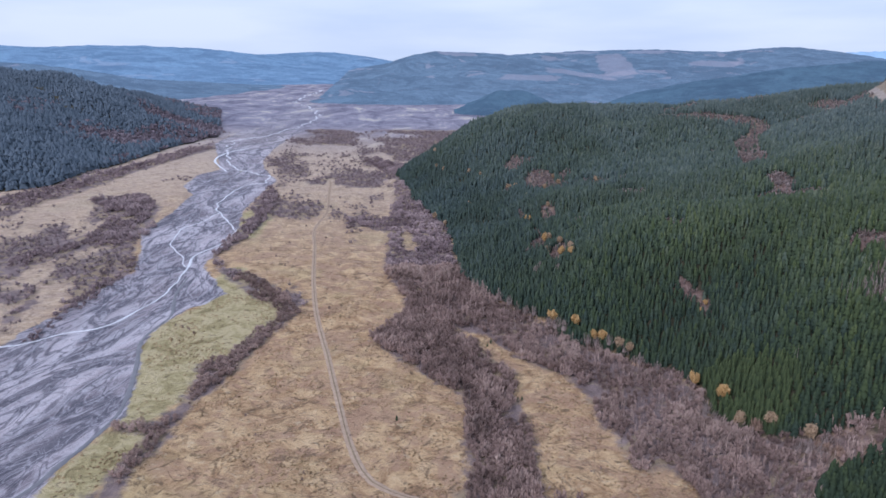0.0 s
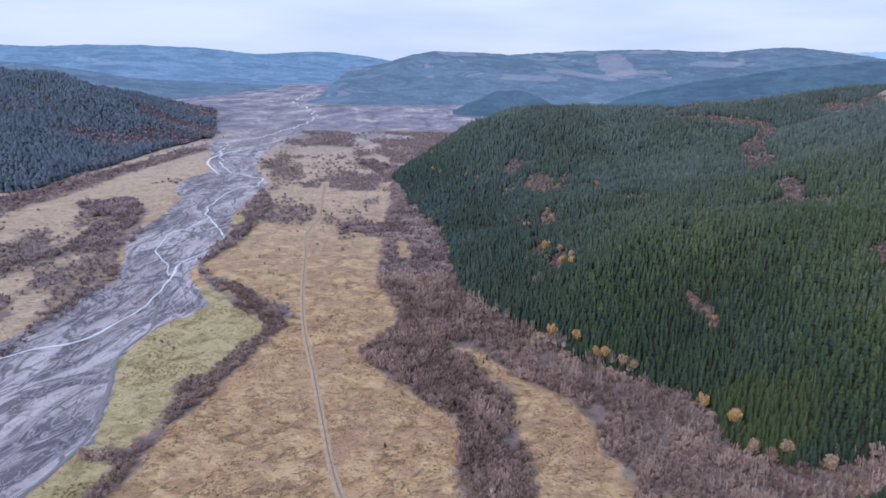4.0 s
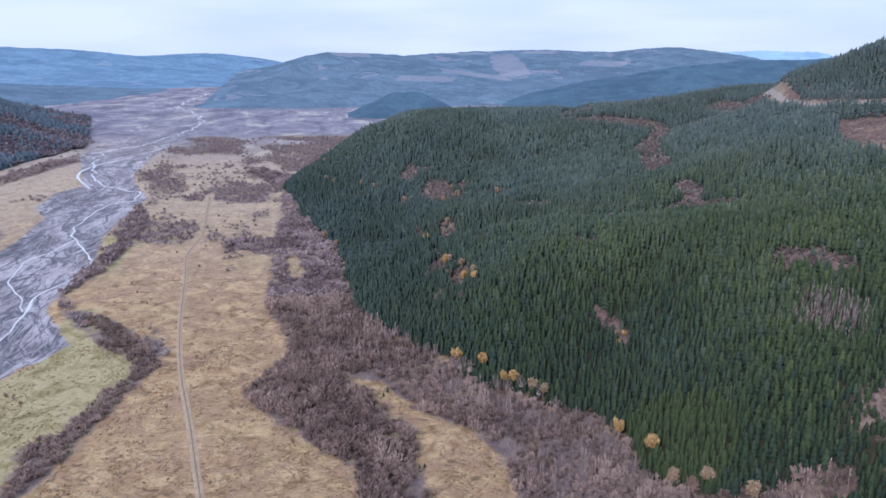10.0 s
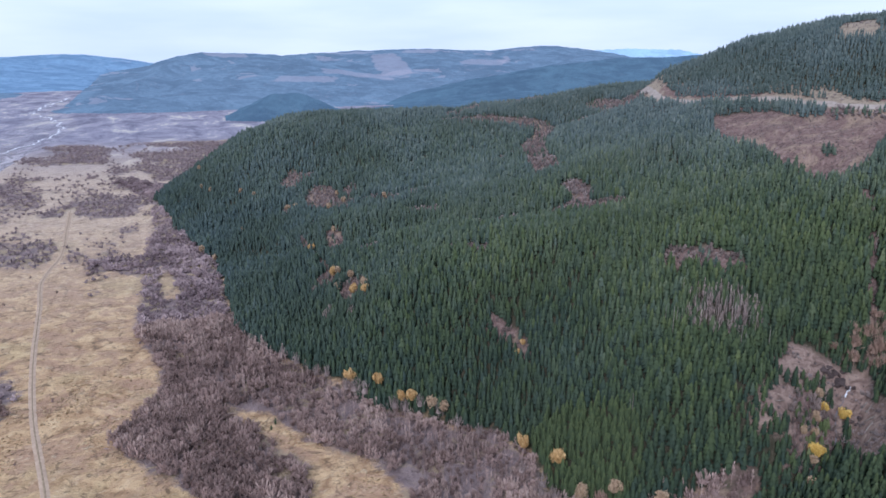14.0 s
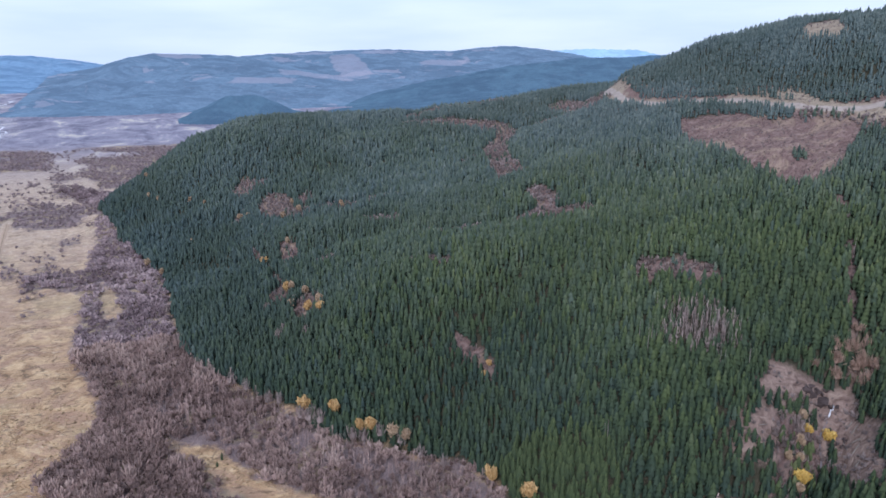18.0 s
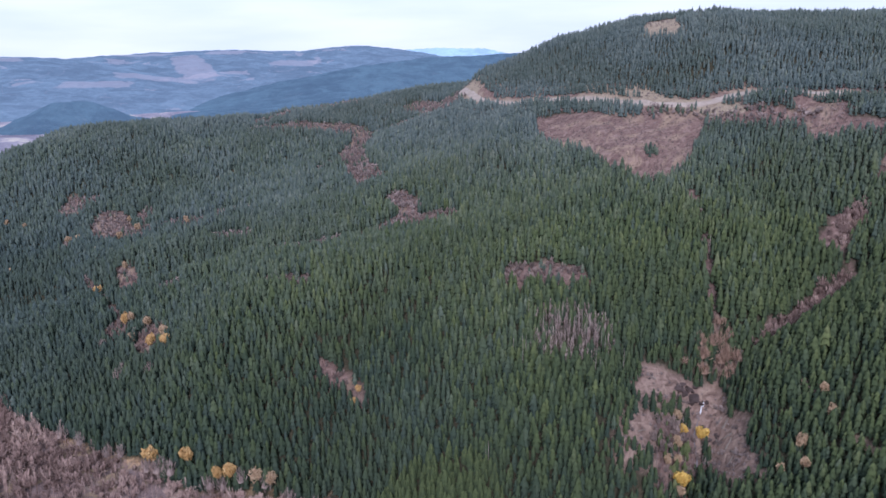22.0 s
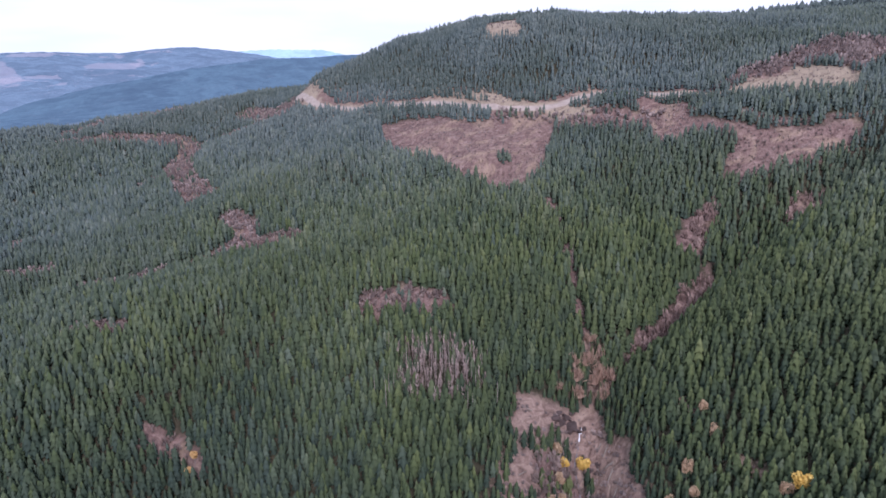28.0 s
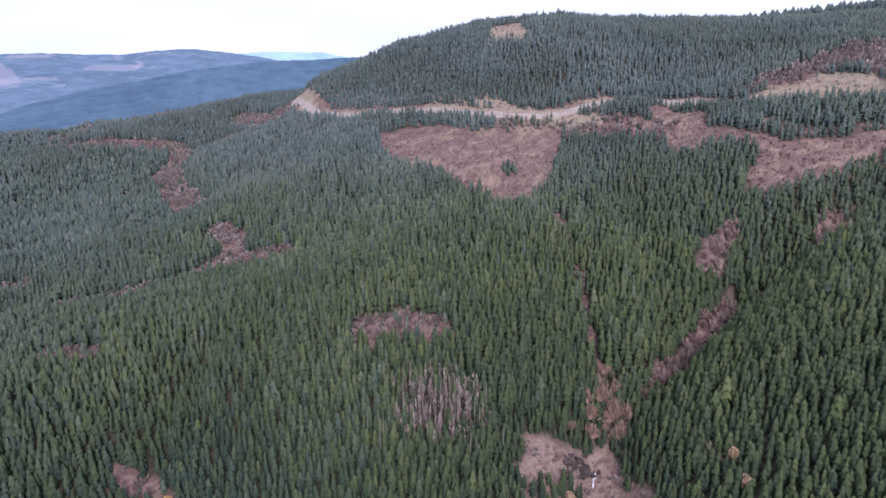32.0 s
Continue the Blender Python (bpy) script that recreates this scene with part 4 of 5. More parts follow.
def bare_pole(blades, seed):
    """A slim leafless tree of unit height: a straight stem with upswept fine twigs."""
    rng = np.random.RandomState(seed)
    verts, faces = [], []
    for k in range(2):
        n = len(verts)
        w = np.array((math.cos(k * 1.57), math.sin(k * 1.57), 0)) * 0.013
        verts += [tuple(-w), tuple(w), (rng.uniform(-0.02, 0.02), rng.uniform(-0.02, 0.02), 1.0)]
        faces += [(n, n + 1, n + 2)]
    for _ in range(blades):
        a, h = rng.uniform(0, 2 * math.pi), rng.uniform(0.3, 0.9)
        out = rng.uniform(0.08, 0.17) * (1.25 - h)
        root = np.array((0, 0, h))
        tip = np.array((out * math.cos(a), out * math.sin(a), h + rng.uniform(0.10, 0.26)))
        side = np.array((-math.sin(a), math.cos(a), 0)) * rng.uniform(0.008, 0.016)
        n = len(verts)
        verts += [tuple(root), tuple(0.4 * root + 0.6 * tip + side), tuple(tip), tuple(0.4 * root + 0.6 * tip - side)]
        faces += [(n, n + 1, n + 2), (n, n + 2, n + 3)]
    return np.array(verts), np.array(faces)


def scatter(name, forms, x, y, z, high, wide, material, label, category, seed, tone=None, haze_tint=None, soft=False):
    """One object of many plants: each a turned and scaled copy of one of the forms."""
    rng = np.random.RandomState(seed)
    pick = rng.randint(0, len(forms), len(x))
    turn = rng.uniform(0, 2 * math.pi, len(x))
    tint = np.clip(rng.normal(0.5, 0.22, len(x)) if tone is None else tone, 0, 1)
    vs, fs, ts, gs, n = [], [], [], [], 0
    for k, (v, f, *shade) in enumerate(forms):
        s = np.nonzero(pick == k)[0]
        if not len(s):
            continue
        c, q = np.cos(turn[s])[:, None], np.sin(turn[s])[:, None]
        px = (v[:, 0] * c - v[:, 1] * q) * wide[s][:, None] + x[s][:, None]
        py = (v[:, 0] * q + v[:, 1] * c) * wide[s][:, None] + y[s][:, None]
        pz = v[:, 2] * high[s][:, None] + z[s][:, None]
        vs.append(np.stack([px, py, pz], -1).reshape(-1, 3))
        fs.append((f[None] + (n + np.arange(len(s)) * len(v))[:, None, None]).reshape(-1, 3))
        # tops lightened and bases darkened in the tint, imitating shade between plants
        shaded_tint = tint[s][:, None] + 0.44 * (v[:, 2] - 0.6) + (shade[0] if shade else 0.0)
        ts.append(np.clip(shaded_tint, 0, 1).ravel())
        gs.append(np.repeat(np.zeros(len(s)) if haze_tint is None else haze_tint[s], len(v)))
        n += len(s) * len(v)
    m = mesh_of(name, np.concatenate(vs), np.concatenate(fs), material, soft, np.concatenate(ts))
    if haze_tint is not None:
        m.attributes.new("haze_tint", "FLOAT", "POINT").data.foreach_set("value", np.concatenate(gs).astype(np.float32))
    return tagged(new(name, m), label, category, kind="stuff")


def lattice(x0, x1, y0, y1, gap, seed, jitter=0.42):
    rng = np.random.RandomState(seed)
    x, y = np.meshgrid(np.arange(x0, x1, gap), np.arange(y0, y1, gap * 0.9))
    x = x + (np.arange(x.shape[0]) % 2)[:, None] * gap / 2
    return x.ravel() + rng.uniform(-jitter, jitter, x.size) * gap, y.ravel() + rng.uniform(-jitter, jitter, x.size) * gap


CONIFER_FORMS = [conifer(4, 5, s) for s in range(8)]
CONIFER_MID = [conifer(3, 4, s + 10, 0.06, 0.165) for s in range(8)]
CONIFER_FAR = [conifer(2, 3, s + 20, 0.06, 0.150) for s in range(6)]
DOME_FORMS = [twig_dome(56, s, 0.0215) for s in range(8)]
DOME_FAR = [twig_dome(15, s + 20, 0.05) for s in range(6)]
POLE_FORMS = [bare_pole(22, s) for s in range(8)]


def tree_sizes(x, y, seed, mean):
    rng = np.random.RandomState(seed)
    high = mean * (1 + 0.15 * value_noise(x, y, 60, 21, 2) + 0.16 * value_noise(x, y, 7, 20, 2)) * np.clip(rng.normal(0.98, 0.18, len(x)), 0.5, 1.5)
    return high, high * rng.uniform(0.9, 1.3, len(x))


# the slopes in the camera's view along its path; the rest is planted thinly
SEEN_SLOPES = ((-60, 165), (330, 165), (420, 200), (560, 250), (640, 290), (640, 470), (560, 490), (490, 550), (460, 660), (445, 760), (420, 830), (330, 900), (60, 950), (-60, 950))


def conifer_plots():
    x, y = lattice(-60, 640, 90, 930, 2.05, 5)
    ok = inside(x, y, SEEN_SLOPES) > 0
    x, y = x[ok], y[ok]
    ok = forest_at(x, y) > 0.3
    x, y = x[ok], y[ok]
    rng = np.random.RandomState(6)
    gaps = value_noise(x, y, 18, 44, 2)
    thin = np.where(gaps > 0.62, 0.3, 0.04) + 0.75 * (inside(x, y, SNAGS) > 0)
    ok = rng.rand(len(x)) > thin
    x, y = x[ok], y[ok]
    ok = (y < 540) | (rng.rand(len(x)) < 0.75)
    x, y = x[ok], y[ok]
    high, wide = tree_sizes(x, y, 7, 6.7)
    small = np.interp(height(x, y), (60, 90, 130), (1.0, 0.86, 0.76)) * np.where(any_of(x, y, (FALLS_CLEARING, FALLS_DEBRIS, SAPLING_HOLLOW)) > -7, 0.75, 1.0)
    return x, y, high * small, wide * small * np.where(y < 540, 1.0, 1.15)


PLOT_X, PLOT_Y, PLOT_HIGH, PLOT_WIDE = conifer_plots()
# the stretch of forest edge nearest the valley is planted tree by tree
EDGE_RANK = np.hypot(PLOT_X - 126, PLOT_Y - 275)
SINGLE = EDGE_RANK < np.sort(EDGE_RANK)[300]


def plant_forest():
    x, y, high, wide = (v[~SINGLE] for v in (PLOT_X, PLOT_Y, PLOT_HIGH, PLOT_WIDE))
    z = surface(x, y)
    far = np.hypot(x - 40, y - 80)
    rng = np.random.RandomState(3)
    # tone lightened upslope and up the valley to imitate light and haze
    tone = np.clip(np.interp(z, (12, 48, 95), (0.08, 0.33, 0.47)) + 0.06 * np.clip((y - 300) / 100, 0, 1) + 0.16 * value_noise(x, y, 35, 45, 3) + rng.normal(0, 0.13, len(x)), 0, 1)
    # greyer, bluer needles higher up and along the valley side: haze put into colour
    haze_tint = np.clip(np.clip((z - 72) / 85, 0, 0.6) + np.clip((y - 270) / 520, 0, 0.6) + 0.12 * value_noise(x, y, 40, 48, 2) + rng.normal(0, 0.10, len(x)) - 0.02, 0, 0.78)
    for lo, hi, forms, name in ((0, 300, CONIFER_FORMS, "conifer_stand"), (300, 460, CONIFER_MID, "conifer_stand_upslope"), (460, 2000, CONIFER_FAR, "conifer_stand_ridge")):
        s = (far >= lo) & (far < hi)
        scatter(name, forms, x[s], y[s], z[s], high[s], wide[s], NEEDLES, "dense dark green young conifer plantation on the hillside", "forest", 8, tone=tone[s], haze_tint=haze_tint[s], soft=True)
    x, y = lattice(100, 900, -60, 1000, 8.0, 16)
    ok = (inside(x, y, SEEN_SLOPES) < -3) & (forest_at(x, y) > 1)
    x, y = x[ok], y[ok]
    high, wide = tree_sizes(x, y, 19, 9.0)
    scatter("conifer_wood_behind", CONIFER_FAR, x, y, surface(x, y), high, wide * 1.7, NEEDLES, "conifer wood over the back of the hill", "forest", 12, tone=np.full(len(x), 0.35), haze_tint=np.full(len(x), 0.75))
    x, y = lattice(-1150, -380, 700, 1740, 5.6, 15)
    ok = (inside(x, y, WEST_WOOD) > 0) & (y < np.interp(x, [p[0] for p in WEST_CREST[::-1]], [p[1] for p in WEST_CREST[::-1]]) + np.where(x > -680, 400, 40))
    x, y = x[ok], y[ok]
    high, wide = tree_sizes(x, y, 9, 9.5)
    bare = value_noise(x, y, 90, 46, 4) + 0.8 * np.clip((x + 640) / 150, 0, 1) * np.clip((y - 1020) / 120, 0, 1) + 0.5 * rng.rand(len(x)) > 0.75
    scatter("conifer_wood_west", CONIFER_FAR, x[~bare], y[~bare], surface(x[~bare], y[~bare]), high[~bare], wide[~bare] * 2.3, HAZED_NEEDLES, "dark blue-green conifer wood on the hill across the river", "forest", 10)
    scatter("bare_wood_west", DOME_FAR, x[bare], y[bare], surface(x[bare], y[bare]), high[bare] * 0.75, wide[bare] * 1.6, HILL_TWIGS, "brown leafless wood on the hill across the river", "forest", 11, tone=np.full(bare.sum(), 0.45))


plant_forest()


def plant_brush():
    x, y = lattice(-470, 190, 60, 1180, 2.65, 25)
    bank = (x < -80) & (y < 480)
    ok = brush_at(x, y) + np.where(bank, 2.5, np.where(x < -235, 0.0, 5.0)) * value_noise(x, y, 14, 26) + np.where(x < -235, 15.0, 0.0) * value_noise(x, y * 0.3, 11, 24, 3) > np.where(x < -235, 3.0, 0.3)
    x, y = x[ok], y[ok]
    near = (x > -140) & (y < 480)
    rng = np.random.RandomState(27)
    open_ground = value_noise(x, y, 20, 33, 2) > 0.42
    keep = (near | (rng.rand(len(x)) < np.where(x < -340, 0.25, 0.5))) & ~(open_ground & (rng.rand(len(x)) < np.where(inside(x, y, FOREST) > -38, 0.3, 0.8)))
    x, y, near = x[keep], y[keep], near[keep]
    z = surface(x, y)
    lift = 1 + 0.3 * value_noise(x, y, 40, 28, 2) + 0.45 * value_noise(x, y, 9, 23, 2)
    high = 4.2 * lift * rng.uniform(0.65, 1.25, len(x)) * np.where((x < -80) & (y < 480), 0.62, 1.0)
    wide = high * rng.uniform(1.1, 1.6, len(x)) * np.where((x < -80) & (y < 480), 1.3, 1.0)
    tone = np.clip(0.57 + 0.4 * value_noise(x, y, 45, 29) + 0.4 * value_noise(x, y, 9, 23, 2) + rng.normal(0, 0.12, len(x)), 0, 1)
    edge = inside(x, y, FOREST)
    poles = near & (edge > -38) & (value_noise(x, y, 18, 34, 2) > -0.25) & (y < 460) & (rng.rand(len(x)) < 0.55)
    domes, far = near & ~poles, ~near
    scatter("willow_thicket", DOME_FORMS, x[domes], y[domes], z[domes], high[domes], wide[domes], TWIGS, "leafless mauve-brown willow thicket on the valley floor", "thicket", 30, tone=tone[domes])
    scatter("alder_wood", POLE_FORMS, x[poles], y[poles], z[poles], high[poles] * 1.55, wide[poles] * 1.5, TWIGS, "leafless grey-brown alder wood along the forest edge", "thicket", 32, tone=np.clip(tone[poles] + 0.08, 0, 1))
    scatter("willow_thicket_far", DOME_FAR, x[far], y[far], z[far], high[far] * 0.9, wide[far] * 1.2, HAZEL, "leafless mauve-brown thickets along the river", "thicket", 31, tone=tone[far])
    # open thickets over the plain between the bank, the track and the hills
    x, y = lattice(-520, 60, 400, 1350, 5.6, 35)
    ok = (wild_at(x, y) + rng.normal(0, 3.0, len(x)) > 0) & (forest_at(x, y) < -6) & (brush_at(x, y) < 0)
    x, y = x[ok], y[ok]
    high = 2.9 * rng.uniform(0.55, 1.4, len(x))
    scatter("scrub_far", [twig_dome(10, s + 60, 0.06) for s in range(6)], x, y, surface(x, y), high, high * 2.3, MAUVE, "mauve-brown leafless scrub on the far valley floor", "thicket", 37, tone=np.clip(rng.normal(0.5, 0.15, len(x)), 0, 1))
    # scrub in the clearings of the hill, with a few young firs seeded into it
    x, y = lattice(20, 520, 180, 820, 2.3, 38)
    hill = any_of(x, y, BRUSH_HILL)
    seam = seam_at(x, y)
    bank = any_of(x, y, BARE) > 0
    ok = ((np.maximum(np.maximum(any_of(x, y, CLEARINGS), hill), seam) > 0.0) & (rng.rand(len(x)) < 0.85)) | (bank & (rng.rand(len(x)) < 0.3) & (line_distance(x, y, BENCH_ROAD) > 4))
    x, y, hill, seam = x[ok], y[ok], hill[ok], seam[ok]
    meadow = inside(x, y, MEADOW)
    tall = np.maximum(hill, 5.0 - line_distance(x, y, RAVINES[0][0][4:])) > 0
    deep = (seam > 0) & (meadow < 0) & (y > 300)
    thicket = (meadow > 0) & (value_noise(x, y, 11, 43, 2) > 0.56) & (y < 365)
    high = np.where(tall, 3.9, np.where(deep, 2.8, np.where(meadow > 0, 0.9, 1.3))) * rng.uniform(0.5, 1.4, len(x))
    fir = (deep & (rng.rand(len(x)) < 0.12 + 0.3 * value_noise(x, y, 9, 42, 2))) | thicket
    high = np.where(thicket, 3.4, high)
    scatter("seam_conifers", CONIFER_MID, x[fir], y[fir], surface(x[fir], y[fir]), high[fir] * 1.35, high[fir] * 1.9, NEEDLES, "young conifers seeded into the scrub of the glades", "scrub", 41, haze_tint=np.full(fir.sum(), 0.45))
    far = np.hypot(x - 40, y - 80) > 400
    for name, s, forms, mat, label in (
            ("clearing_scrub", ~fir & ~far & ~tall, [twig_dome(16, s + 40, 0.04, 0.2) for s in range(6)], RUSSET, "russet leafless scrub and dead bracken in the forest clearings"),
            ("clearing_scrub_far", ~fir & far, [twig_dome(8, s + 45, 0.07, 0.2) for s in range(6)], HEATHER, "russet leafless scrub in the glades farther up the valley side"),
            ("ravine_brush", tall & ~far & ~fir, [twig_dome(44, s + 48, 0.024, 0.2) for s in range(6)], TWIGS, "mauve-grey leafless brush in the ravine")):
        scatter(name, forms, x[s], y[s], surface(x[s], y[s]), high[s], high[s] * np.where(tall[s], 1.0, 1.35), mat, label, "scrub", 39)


plant_brush()


def plant_tussocks():
    """Clumps of dead grass over the near valley floor."""
    rng = np.random.RandomState(50)
    x, y = lattice(-170, 110, 60, 420, 1.8, 51)
    ok = (inside(x, y, RIVER) < -2) & (brush_at(x, y) < 0) & (forest_at(x, y) < -2) & (line_distance(x, y, TRACK) > 2.4) & (value_noise(x, y, 16, 52, 3) + rng.uniform(-0.5, 0.5, len(x)) > 0.25)
    x, y = x[ok], y[ok]
    form = []
    for s in range(5):
        r = np.random.RandomState(60 + s)
        v, f = [], []
        for k in range(7):
            a = 2 * math.pi * k / 7 + r.uniform(-0.4, 0.4)
            out = r.uniform(0.5, 1.0)
            n = len(v)
            v += [(0.12 * math.cos(a + 1.4), 0.12 * math.sin(a + 1.4), 0), (0.9 * out * math.cos(a), 0.9 * out * math.sin(a), r.uniform(0.25, 0.7)), (0.12 * math.cos(a - 1.4), 0.12 * math.sin(a - 1.4), r.uniform(0.5, 0.9))]
            f.append((n, n + 1, n + 2))
        form.append((np.array(v), np.array(f)))
    high = rng.uniform(0.35, 0.8, len(x))
    scatter("grass_tussocks", form, x, y, surface(x, y) - 0.05, high, high * 1.6, STRAW, "dry straw-coloured grass tussocks on the valley floor", "grass", 53)


plant_tussocks()


# ---- single trees and other things ----
def part(name, mesh, parent, label=""):
    ob = new(name, mesh)
    ob.parent = parent
    return tagged(ob, label)


def tube(path, radii, sides=6):
    """Vertices and triangles of a tapering tube along points."""
    v, f = [], []
    for k, (p, r) in enumerate(zip(path, radii)):
        for s in range(sides):
            a = 2 * math.pi * s / sides
            v.append((p[0] + r * math.cos(a), p[1] + r * math.sin(a), p[2]))
    for k in range(len(path) - 1):
        for s in range(sides):
            a, b = k * sides + s, k * sides + (s + 1) % sides
            f += [(a, b, b + sides), (a, b + sides, a + sides)]
    v.append(tuple(path[-1]))
    f += [((len(path) - 1) * sides + s, (len(path) - 1) * sides + (s + 1) % sides, len(v) - 1) for s in range(sides)]
    return v, f


def joined(pieces):
    v, f = [], []
    for pv, pf in pieces:
        n = len(v)
        v += [tuple(p) for p in pv]
        f += [tuple(i + n for i in t) for t in pf]
    return np.array(v), np.array(f)


def limbs_of(rng, high, count, start, reach, rise):
    out = []
    for k in range(count):
        a = 2.4 * k + rng.uniform(-0.4, 0.4)
        h = high * (start + (0.95 - start) * k / count)
        r = reach * rng.uniform(0.6, 1.1) * (1.15 - 0.6 * k / count)
        mid = (0.5 * r * math.cos(a), 0.5 * r * math.sin(a), h + 0.35 * rise * r)
        tip = (r * math.cos(a), r * math.sin(a), h + rise * r)
        out.append(tube(((0, 0, h), mid, tip), (0.016 * high * (1 - h / high) + 0.04, 0.035, 0.012), 4))
    return out


def broadleaf(seed, high, reach, leaf, bark, clumps, crown_low=0.45):
    """A deciduous tree with its last leaves: trunk, limbs and a crown of small leaf clumps with gaps."""
    rng = np.random.RandomState(seed)
    top = high * 0.92
    wood = joined([tube(((0, 0, -0.3), (0.1, 0, high * 0.3), (-0.1, 0.1, high * 0.65), (0, 0, top)), (0.030 * high, 0.022 * high, 0.013 * high, 0.02), 7)])
    boughs = limbs_of(rng, high, 11, 0.32, reach, 0.7)
    v, f, tint = [], [], []
    lobes = [(rng.uniform(-0.55, 0.55) * reach, rng.uniform(-0.55, 0.55) * reach, high * rng.uniform(crown_low + 0.12, 0.86), rng.uniform(0.45, 0.75)) for _ in range(9)]
    for k in range(clumps):
        lx, ly, lz, lr = lobes[k % len(lobes)]
        d = rng.normal(0, 1, 3)
        d /= np.linalg.norm(d)
        c = np.array((lx, ly, lz)) + d * reach * lr * rng.uniform(0.6, 1.0) * np.array((1, 1, 1.15))
        size = rng.uniform(0.22, 0.5)
        for _ in range(2):
            a, b = rng.normal(0, size, 3), rng.normal(0, size, 3)
            n = len(v)
            v += [tuple(c + a), tuple(c + b), tuple(c - a * 0.6 - b * 0.6)]
            f.append((n, n + 1, n + 2))
            # clumps facing up lightened, top light put into the tint
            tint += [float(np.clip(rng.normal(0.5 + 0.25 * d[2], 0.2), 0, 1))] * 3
    tree = new("broadleaf_tree", None)
    part("trunk", mesh_of("trunk", *wood, bark, True), tree)
    for bough in boughs:
        part("limb", mesh_of("limb", *joined([bough]), bark, True), tree)
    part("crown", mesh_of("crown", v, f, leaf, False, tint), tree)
    return tree


def bare_tree(seed, high, bark, twigs=None, blades=80):
    rng = np.random.RandomState(seed)
    tree = new("bare_tree", None)
    part("trunk", mesh_of("trunk", *joined([tube(((0, 0, -0.3), (0.08, 0, high * 0.4), (0, 0.1, high * 0.95)), (0.022 * high, 0.014 * high, 0.015), 7)]), bark, True), tree)
    for bough in limbs_of(rng, high, 12, 0.25, 0.17 * high, 1.2):
        part("limb", mesh_of("limb", *joined([bough]), bark, True), tree)
    v, f, _ = twig_dome(blades, seed + 3, 0.009, 0.35)
    v = v * (0.85 * high, 0.85 * high, high)
    part("crown", mesh_of("crown", v, f, twigs or PALE_TWIGS, False, np.random.RandomState(seed).rand(len(v))), tree)
    return tree


def snag(seed, high):
    rng = np.random.RandomState(seed)
    tree = new("dead_tree", None)
    part("trunk", mesh_of("trunk", *joined([tube(((0, 0, -0.3), (0.1, 0.05, high * 0.5), (0.15, 0.0, high)), (0.16, 0.11, 0.03), 6)]), PALE_BARK, True), tree)
    for bough in limbs_of(rng, high, 9, 0.35, 0.8, -0.1):
        part("limb", mesh_of("limb", *joined([bough]), PALE_BARK, True), tree)
    return tree


def single_conifer(seed):
    """A unit conifer with its trunk, for copies of any height."""
    tree = new("conifer_tree", None)
    part("trunk", mesh_of("trunk", *joined([tube(((0, 0, -0.03), (0, 0, 0.5), (0, 0, 0.96)), (0.018, 0.012, 0.002), 6)]), TRUNK, True), tree)
    v, f = conifer(7, 7, seed + 70, 0.07)
    # crown darker below and lighter at the tip, light put into its tint
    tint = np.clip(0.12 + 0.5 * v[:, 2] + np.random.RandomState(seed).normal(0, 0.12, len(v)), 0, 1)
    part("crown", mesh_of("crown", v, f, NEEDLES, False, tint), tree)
    return tree


def set_down(tree, x, y, turn, size=1.0, wide=None, sink=0.1):
    z = float(surface(np.array([x]), np.array([y]))[0]) - sink
    wide = size if wide is None else wide
    return Matrix.LocRotScale((x, y, z), Euler((0, 0, turn)), (wide, wide, size))


def place(tree, x, y, turn, size=1.0, wide=None, sink=0.1):
    tree.matrix_basis = set_down(tree, x, y, turn, size, wide, sink)


def copy_scaled(tree, m):
    """copy_thing keeps the first tree's scale, so the copy is given its own."""
    ob = copy_thing(tree, m)
    ob.matrix_basis = m
    return ob


def plant_single_conifers():
    rng = random.Random(5)
    kinds = [single_conifer(s) for s in range(8)]
    x, y, high, wide = (v[SINGLE] for v in (PLOT_X, PLOT_Y, PLOT_HIGH, PLOT_WIDE))
    for k in range(len(x)):
        label = "young dark green fir among the trees at the forest edge" if high[k] < 9 else "taller dark green fir standing above the forest edge"
        m = set_down(None, x[k], y[k], rng.uniform(0, 6.28), high[k], wide[k] * 0.95)
        if k < len(kinds):
            ob = kinds[k]
            ob.matrix_basis = m
        else:
            ob = copy_scaled(kinds[k % len(kinds)], m)
        tagged(ob, label, "conifer", "firs at the forest edge")


plant_single_conifers()

YELLOW_SPOTS = ((61, 366, 9.5), (72, 357, 9.5), (79, 343, 9), (83, 341, 9.5), (115, 294, 9), (122, 278, 11), (76, 434, 8.5), (80, 423, 8.5), (64, 526, 8), (70, 473, 8.5), (131, 337, 5), (134, 339, 5), (219, 247, 5.5), (211, 249, 5), (198, 238, 6.5), (201, 239, 5), (219, 184, 6))
OCHRE_SPOTS = ((91, 336, 8), (95, 333, 7.5), (122, 260, 8.5), (133, 256, 9), (143, 244, 9), (210, 251, 6), (205, 246, 6), (202, 243, 5), (197, 243, 5), (195, 236, 5.5), (189, 229, 6), (73, 471, 8), (70, 454, 7), (78, 457, 7), (81, 433, 8), (100, 639, 7), (101, 614, 7), (61, 655, 7), (126, 579, 7), (67, 648, 7), (90, 619, 7), (37, 705, 7), (26, 723, 7), (-8, 768, 7), (0, 755, 7), (2, 603, 7), (-8, 627, 7), (-10, 816, 7), (24, 646, 6), (74, 611, 6), (81, 538, 6), (214, 209, 6), (211, 214, 5.5), (217, 187, 5.5), (220, 214, 6), (236, 218, 6), (231, 212, 6))
